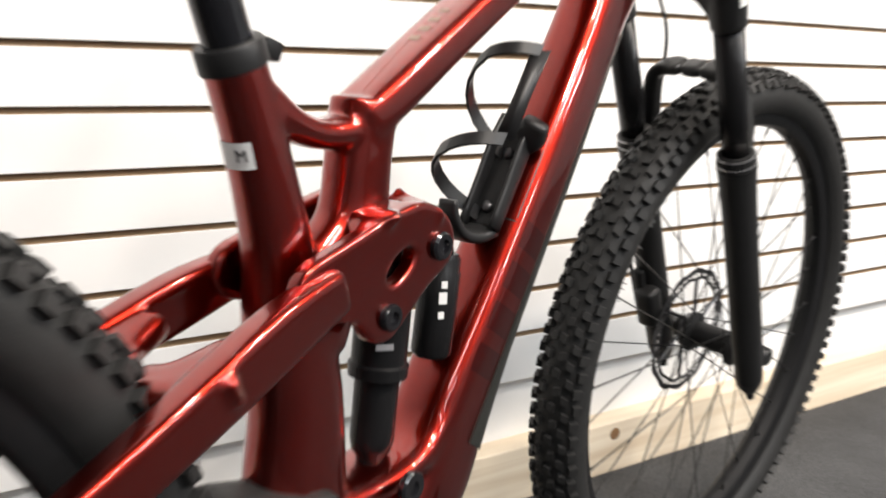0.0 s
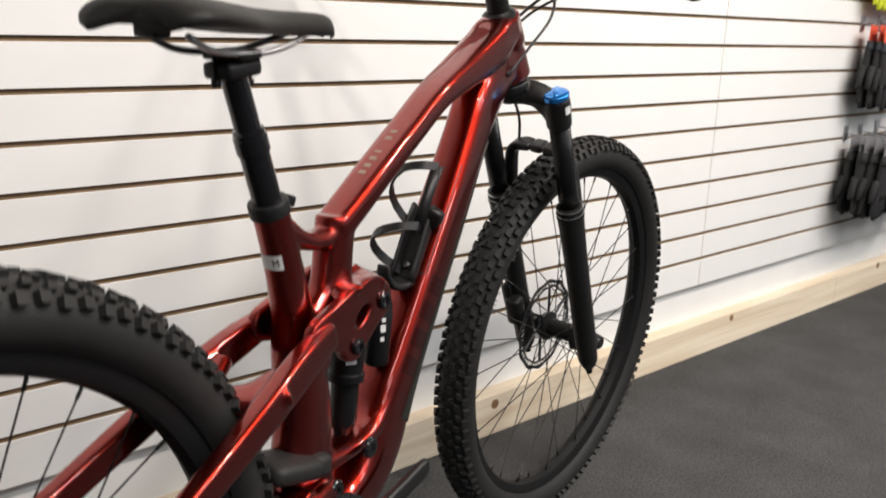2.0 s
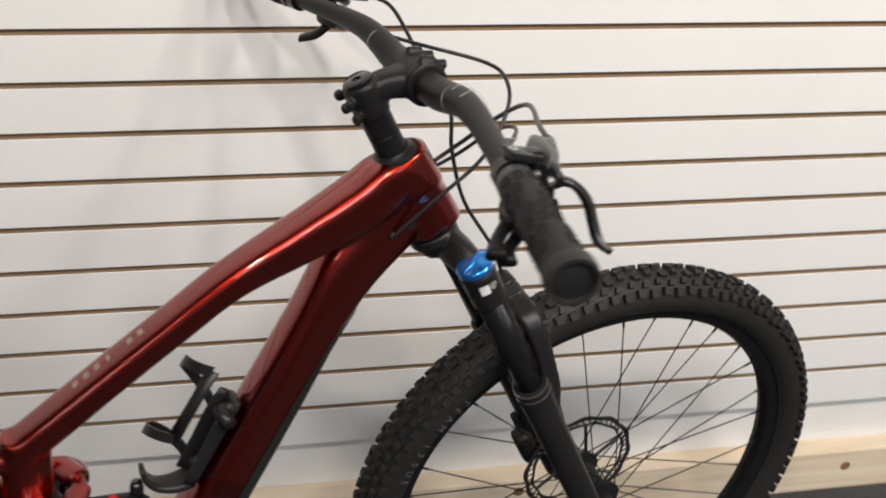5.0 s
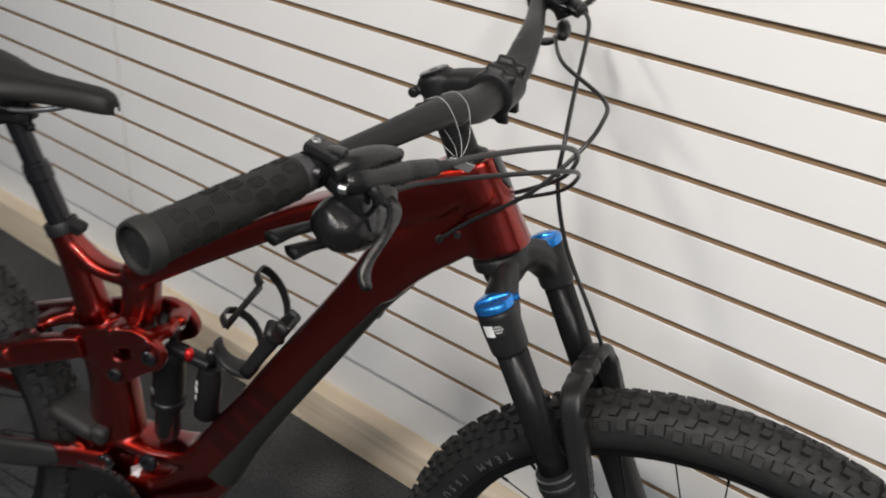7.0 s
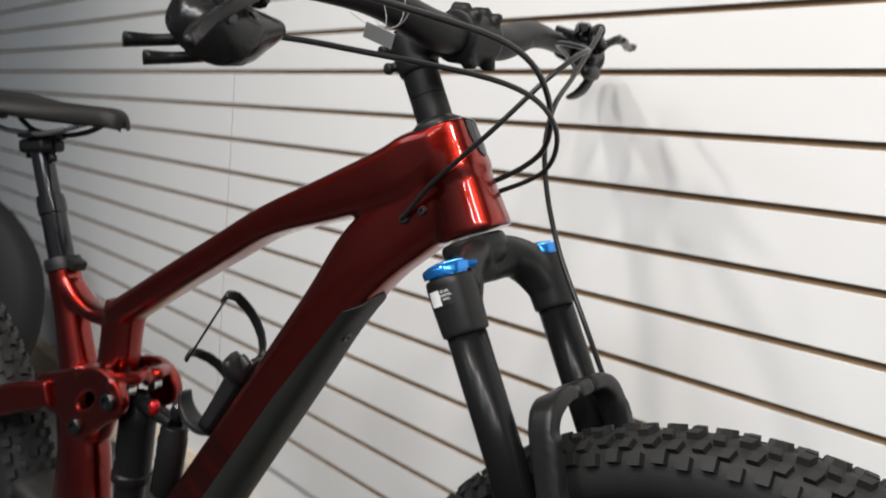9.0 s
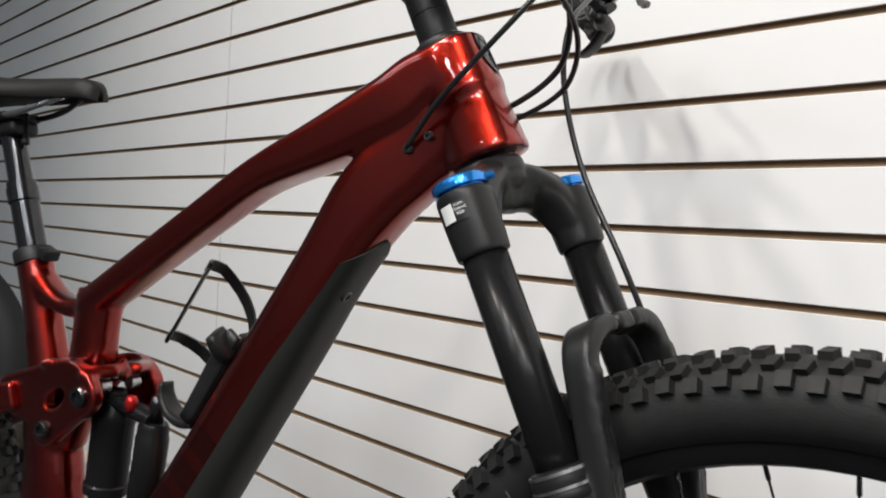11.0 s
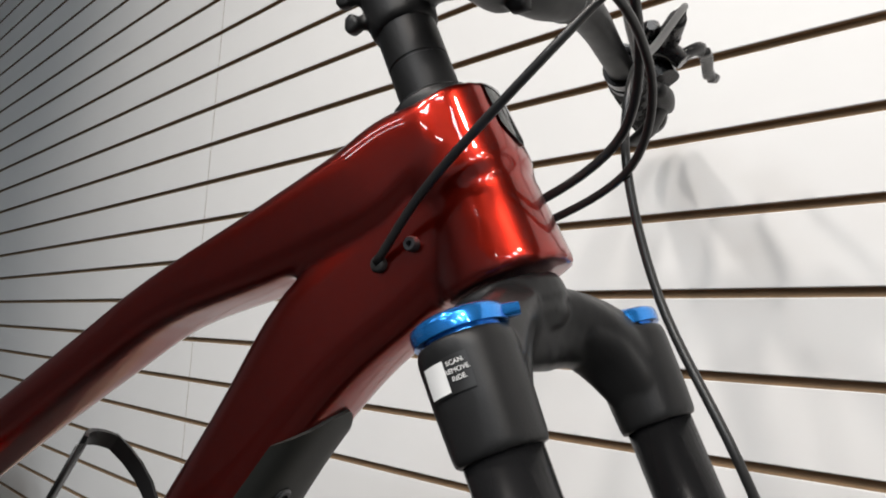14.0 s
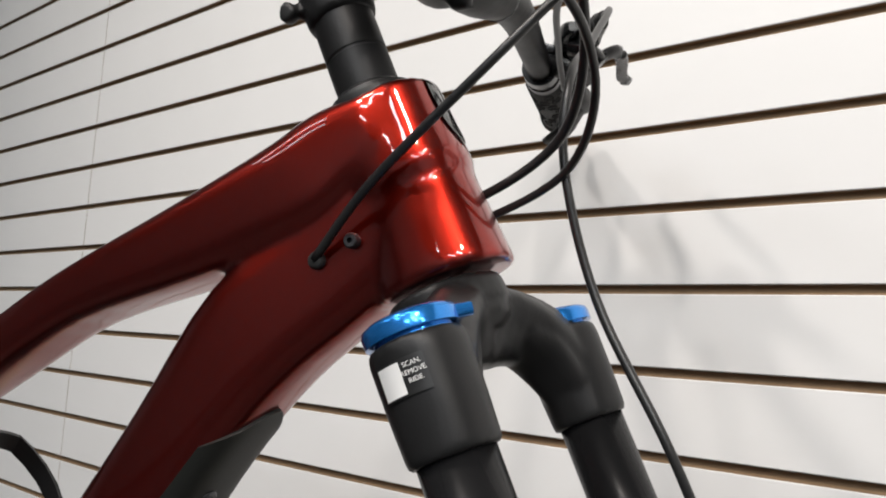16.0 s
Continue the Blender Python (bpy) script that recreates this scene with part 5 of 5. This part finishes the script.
def gloves(z_top, cloth, accent, card, lab):
    """A pair of gloves on a header card: origin at the hook hole, facing -y."""
    g = new("glove_pair")
    tagged(g, lab, "gloves", "gloves on wall hooks")
    bb = bmesh.new()
    block(bb, (0, 0, -0.02), (0.085, 0.0015, 0.055), chamfer=0.0005)
    part("header_card", bb, card, g, "printed header card", smooth=False)
    for sx in (-1, 1):
        bb = bmesh.new()
        x = sx * 0.020
        limb(bb, [(x, 0.004 * sx, -0.045, 0.010, 0.034), (x, 0.004 * sx, -0.09, 0.014, 0.038), (x, 0.004 * sx, -0.14, 0.015, 0.043), (x, 0.004 * sx, -0.19, 0.014, 0.044)], 3, 14)
        for k in range(4):
            fx = x + (k - 1.5) * 0.021
            ln = (0.060, 0.075, 0.072, 0.055)[k]
            pipe(bb, [(fx, 0.004 * sx, -0.18), (fx + 0.002 * (k - 1.5), 0.003 * sx, -0.19 - ln * 0.5), (fx + 0.003 * (k - 1.5), 0.002 * sx, -0.19 - ln)], [0.011, 0.010, 0.007], 3, 10)
        pipe(bb, [(x + sx * 0.035, 0.002, -0.13), (x + sx * 0.055, 0.0, -0.165), (x + sx * 0.058, 0.0, -0.20)], [0.012, 0.011, 0.008], 3, 10)
        part("glove", bb, cloth, g, "limp hanging glove")
        bb = bmesh.new()
        limb(bb, [(x, 0.004 * sx - 0.002, -0.055, 0.013, 0.036), (x, 0.004 * sx - 0.002, -0.075, 0.016, 0.038)], 3, 14)
        part("cuff", bb, accent, g, "coloured cuff band")
    return g


base = None
SETS = [
    (2.53, 1.250, 1, CLOTH_NEON, CLOTH_BLACK, CARD_WHITE, "neon yellow and black gloves hanging on a wall hook"),
    (2.60, 1.255, 2, CLOTH_BLACK, CLOTH_NEON, CARD_WHITE, "black gloves with neon cuffs hanging on a wall hook"),
    (2.70, 1.250, 2, CLOTH_ORANGE, CLOTH_BLACK, CARD_RED, "orange-red and black gloves hanging on a wall hook"),
    (2.51, 0.930, 3, CLOTH_BLACK, CLOTH_SLATE, CARD_RED, "black gloves with slate cuffs and a red header card"),
    (2.64, 0.935, 4, CLOTH_SLATE, CLOTH_BLACK, CARD_RED, "slate gloves with a red header card on a wall hook"),
    (2.77, 0.94, 3, CLOTH_BLACK, CLOTH_BLACK, CARD_WHITE, "black gloves with a white header card on a wall hook"),
    (2.50, 0.565, 5, CLOTH_BLACK, CLOTH_BLACK, CARD_GREY, "black gloves on clear grey hangers in a thick stack"),
    (2.61, 0.565, 5, CLOTH_BLACK, CLOTH_SLATE, CARD_GREY, "black gloves with slate cuffs in a thick stack"),
    (2.74, 0.575, 6, CLOTH_BLACK, CLOTH_BLACK, CARD_GREY, "black gloves on clear grey hangers in a thick stack"),
    (2.90, 0.575, 5, CLOTH_ROSE, CLOTH_BLACK, CARD_WHITE, "dusty rose gloves in a stack on a wall hook"),
]
for x, z, n, cl, ac, cd, lab in SETS:
    x += 0.09
    first = gloves(z, cl, ac, cd, lab)
    rng = random.Random(int(x * 100 + z * 1000))
    for k in range(n):
        y = WALL_Y - 0.045 - 0.028 * k
        m = pose(x + rng.uniform(-0.006, 0.006), y, z, rng.uniform(-4, 4), rng.uniform(-4, 4), rng.uniform(-10, 10))
        if k == 0:
            first.matrix_world = m
        else:
            copy_thing(first, m)
    hb = bmesh.new()
    pipe(hb, [(x, WALL_Y - 0.001, z + 0.012), (x, WALL_Y - 0.18, z + 0.004), (x, WALL_Y - 0.215, z + 0.010), (x, WALL_Y - 0.222, z + 0.022)], 0.0026, 4, 10)
    block(hb, (x, WALL_Y - 0.003, z + 0.012), (0.026, 0.005, 0.05), chamfer=0.001)
    tagged(part("wall_hook", hb, STEEL), "steel display hook in a slatwall slot", "hook", "display hooks")

# soft black wheel bag standing further along the wall
b = bmesh.new()
rings = []
for k in range(15):
    t = k / 14
    y = -0.085 + 0.17 * t
    r = 0.335 * (1 - abs(2 * t - 1) ** 3.2) ** 0.5 + 0.02
    rings.append([(r * math.cos(a) * (1 + 0.02 * math.sin(3 * a)), y, 0.352 + r * math.sin(a) * (1 + 0.025 * math.cos(2 * a + 1))) for a in [2 * math.pi * j / 40 for j in range(40)]])
skin(b, rings)
bag = part("wheel_bag", b, tone("black_nylon", (0.012, 0.012, 0.013), 0.7))
tagged(bag, "round soft black nylon wheel bag standing by the wall", "bag")
bag.matrix_world = pose(-1.83, 0.03, FLOOR + 0.005, -4, 0, 30)
b = bmesh.new()
turned(b, (0.08, -0.080, 0.475), (0.08, -0.0915, 0.475), [(0, 0.048), (0.8, 0.048), (1, 0.046), (1, 0)], 32)
part("emblem_disc", b, mat("grey_rubber_emblem", (0.11, 0.11, 0.115), 0.5, var=0.1, scale=60), bag, "pale grey round emblem")

# paper tag and clear loops on the bar
TURN = BAR_TURN
b = bmesh.new()
tq = bar_at(-0.165)[0]
block(b, (0, 0, 0), (0.024, 0.0005, 0.015))
tag = steered("price_tag", move(b, Matrix.Translation(tq + Vector((0.038, 0.004, -0.034))) @ Euler((radians(40), radians(20), radians(30))).to_matrix().to_4x4()), mat("clear_grey_card", (0.5, 0.5, 0.48), 0.3, var=0.1), label="small grey tag hanging from the bar", smooth=False)
b = bmesh.new()
for k in range(2):
    p, w = bar_at(-0.115 - 0.028 * k)
    h = tq + Vector((0.036, 0.006, -0.030))
    pts = [p + Vector((-0.010, 0, 0.013)), p + Vector((0.004, 0, 0.018)), p + Vector((0.017, 0, 0.006)), (p + h) / 2 + Vector((0.012, 0.006, -0.004)), h, (p + h) / 2 + Vector((0.0, 0.0, -0.010)), p + Vector((-0.012, 0, -0.012))]
    pipe(b, pts, 0.00028, 5, 6)
steered("tag_loop", b, CLEAR, tag, "thin clear plastic loops")
